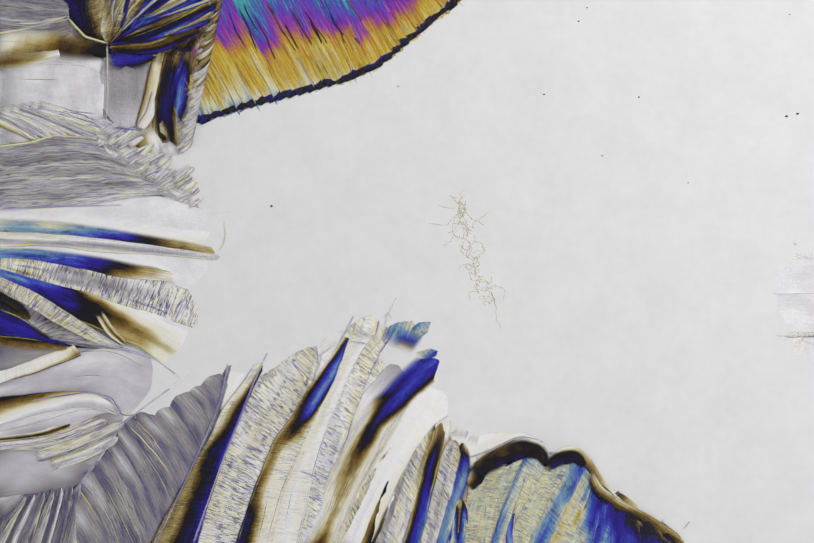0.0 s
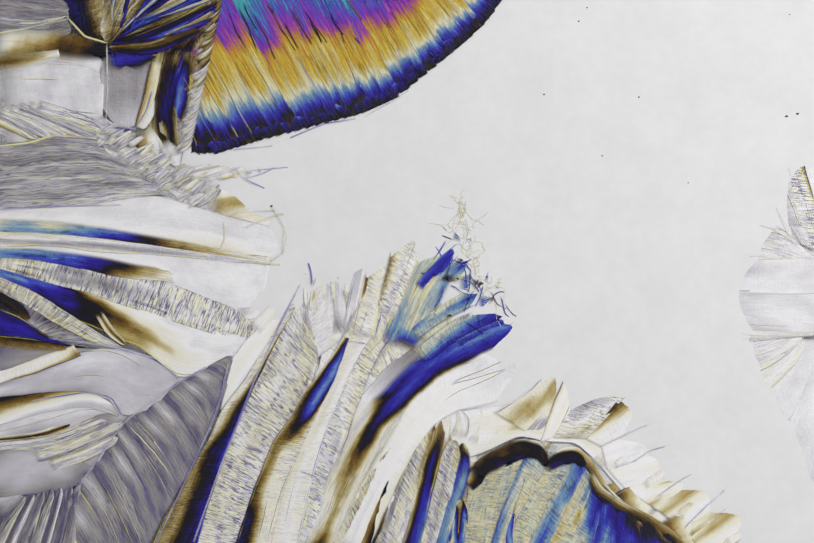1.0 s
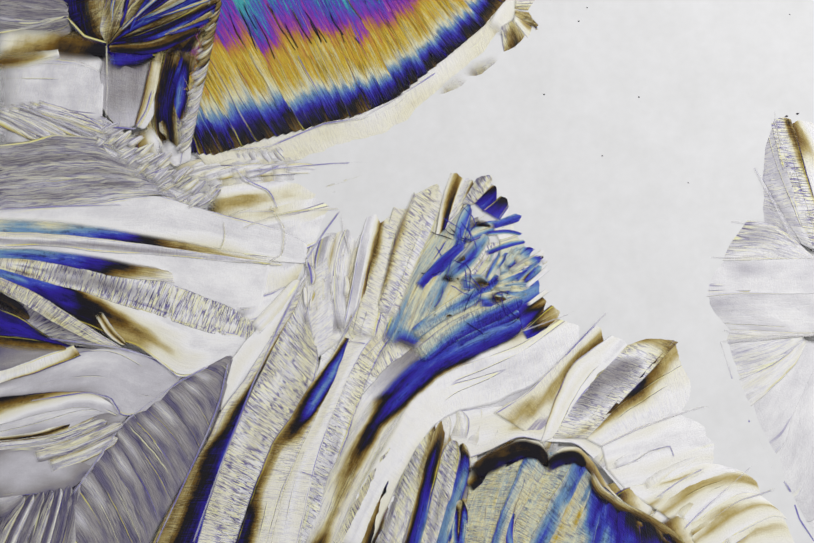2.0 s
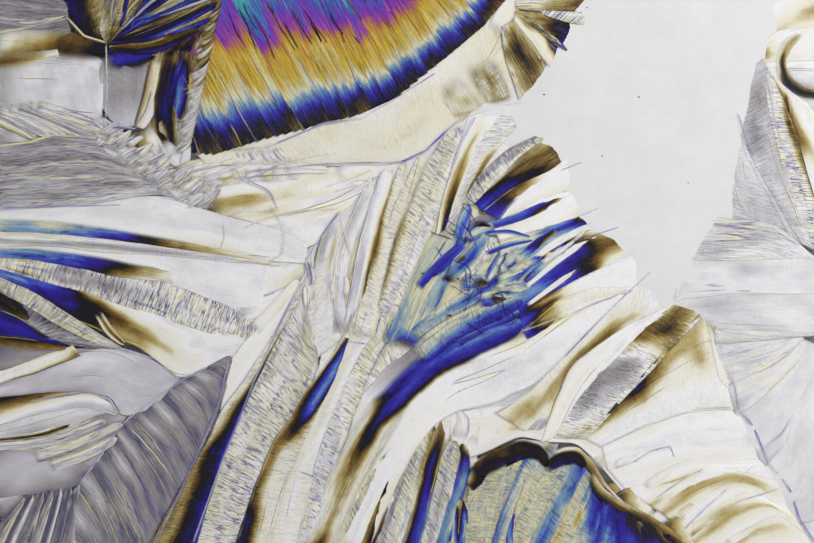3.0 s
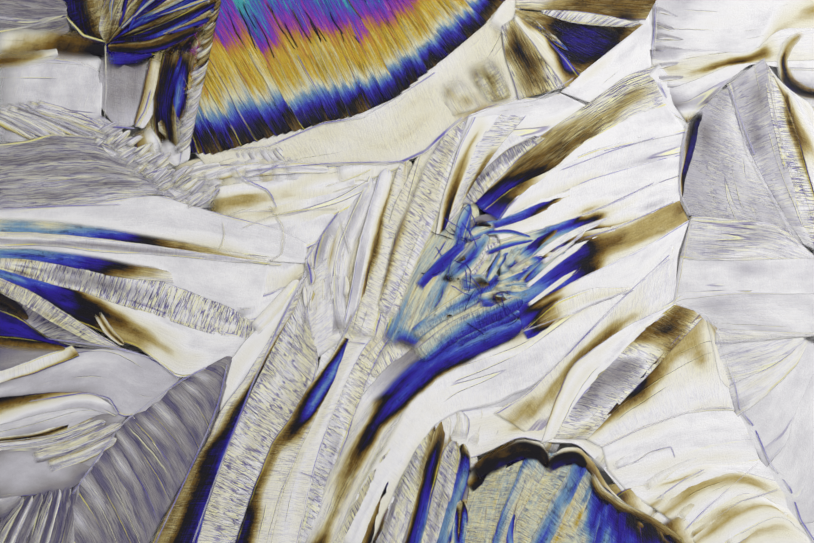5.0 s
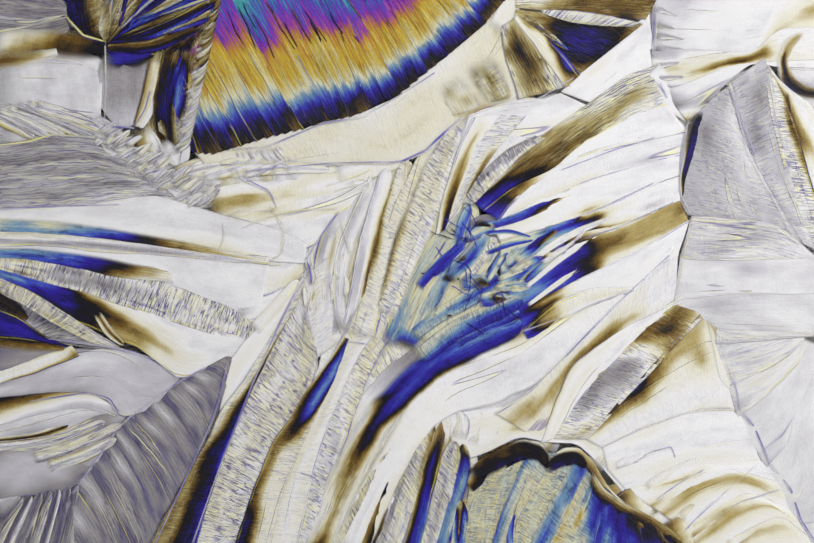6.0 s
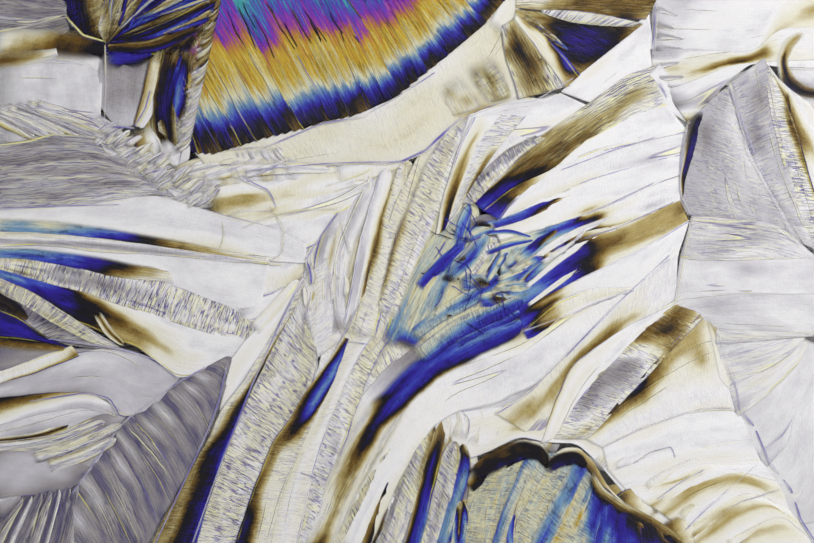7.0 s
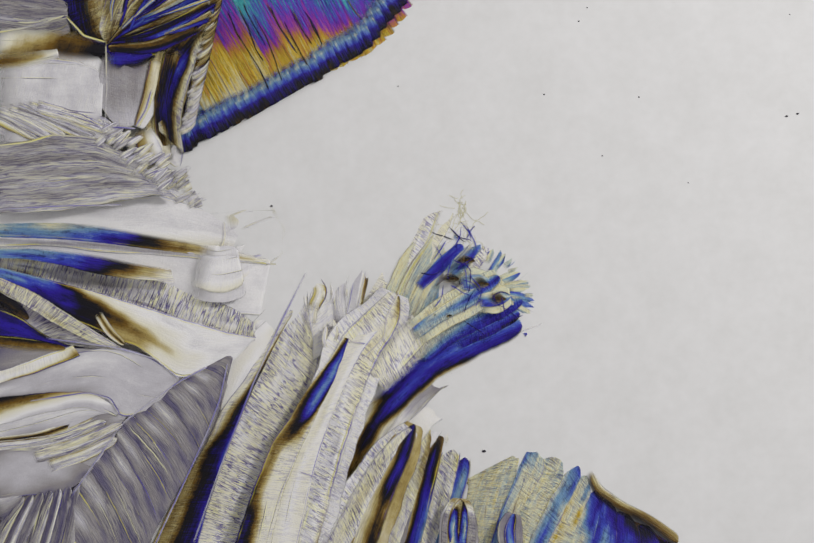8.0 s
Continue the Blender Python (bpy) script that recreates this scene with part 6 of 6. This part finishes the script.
def lint_tuft():
    g = tagged(new("lint_tuft"), "wispy tuft of pale yellow lint lying on the melt", "lint")
    rng = np.random.RandomState(21)
    spine = [(888, 385), (900, 440), (905, 500), (925, 545), (950, 585)]
    for i in range(70):
        f = rng.uniform(0, 1)
        x, y = lerp_nodes(spine, f)
        a, turn = rng.uniform(0, 6.3), rng.uniform(-0.5, 0.5)
        loose = rng.uniform(0, 1) < 0.12
        n, step = (18, 4.5) if loose else (12, rng.uniform(1.5, 3.2))
        x, y = x + rng.normal(0, 7), y + rng.normal(0, 7)
        pts = []
        for k in range(n):
            X, Y = plan(x, y)
            pts.append((float(X), float(Y), 1.0e-6 + rng.uniform(0, 1.5e-6)))
            a += turn + rng.normal(0, 0.35)
            turn *= 0.96
            x, y = x + step * math.cos(a), y + step * math.sin(a)
        tube("fibre", pts, rng.uniform(0.9e-6, 2.2e-6), LINT, g)


def dust():
    rng = np.random.RandomState(31)
    for x, y, r in ((1536, 219, 3), (523, 397, 3), (1115, 41, 2), (1048, 182, 2), (1231, 187, 2), (1131, 15, 1.5), (1515, 224, 3), (932, 869, 4), (1326, 352, 1.5),
                    (280, 276, 3), (64, 190, 2), (1521, 28, 1.5), (1160, 300, 1.5), (767, 166, 1.5)):
        bm = bmesh.new()
        bmesh.ops.create_icosphere(bm, subdivisions=2, radius=0.7 * r * U)
        for v in bm.verts:
            v.co *= 1 + rng.uniform(-0.3, 0.3)
        bmesh.ops.scale(bm, vec=(1.3, 0.8, 0.5), verts=bm.verts)
        me = bpy.data.meshes.new("dust_speck")
        bm.to_mesh(me)
        bm.free()
        me.materials.append(SPECK)
        X, Y = plan(x, y)
        tagged(new("dust_speck", me), "tiny dark dust speck on the melt", "dust speck", "dust specks").location = (float(X), float(Y), 0.2 * r * U)


def motions():
    """Each lamella lifts out of the melt as its front freezes on, and sinks back as it melts."""
    for ob, cx, cy, late in MOVING:
        rows = [(t, pose(0, 0, RISE * t)) for t in (0.0, 3.3, 6.6)] + [(7.1, pose(0, 0, RISE * 6.6))]
        mx, my, mz = cx.mean(), cy.mean(), -RISE * late.mean()
        for t, outline in MELTING.items():
            inside = depth_inside(cx, cy, outline)
            if ob.name.startswith("dark_rim") and inside.mean() < 12:
                rows.append((t, pose(0, 0, RISE * (late.min() - 1.5))))
            elif inside.min() > 15:
                rows.append((t, pose(0, 0, RISE * max(late.max() + 0.6, 6.6 - (t - 7.1) * 3))))
            elif inside.max() < -8:
                rows.append((t, pose(0, 0, RISE * (late.min() - 1.5))))
            else:                                # tips so that what has melted lies under the film
                want = RISE * (late + np.clip(inside - (20 if ob.parent.name == "rainbow_crystal" else 0), -70, 70) / 90)
                keep = 6.0 * math.sqrt(len(cx))
                a = np.concatenate([np.stack([np.ones_like(cx), cx - mx, cy - my], 1), [[0, keep, 0], [0, 0, keep]]])
                level, bx, by = np.linalg.lstsq(a, np.concatenate([want, [0, 0]]), rcond=None)[0]
                bx, by = float(np.clip(bx / U, -0.3, 0.3)), float(np.clip(-by / U, -0.3, 0.3))
                X, Y = plan(mx, my)
                c = Vector((float(X), float(Y), mz))
                turn = pose(0, 0, 0, math.degrees(by), -math.degrees(bx), 0)
                rows.append((t, Matrix.Translation(c + Vector((0, 0, float(level)))) @ turn @ Matrix.Translation(-c)))
        walk(ob, rows)
    for ob, tx, ty, cx, cy, late in RIMS:              # the dark rim travels with the front of the rainbow crystal
        rows = []
        for t in (0.0, 0.2, 0.4, 0.6, 0.85, 1.1, 6.6, 7.1, 7.4, 7.5, 7.6, 7.8, 8.0):
            keep = np.nonzero(depth_inside(cx, cy, MELTING[t]) > -15 if t > 7.2 else late <= t)[0]
            i = keep.max() if len(keep) else 0
            rows.append((t, pose(float(cx[i] - tx) * U, -float(cy[i] - ty) * U, (-1.25 if t < 7.2 else -0.2) * RISE + 9e-6)))
        walk(ob, rows)


rainbow_grain()
upper_left()
left_grey()
left_blades()
left_lower()
grey_comb()
central()
blue_fan()
blue_slivers()
columns()
lower_right()
tan_band()
middle_left()
right_grain()
seams()
lint_tangle()
lint_tuft()
dust()
motions()
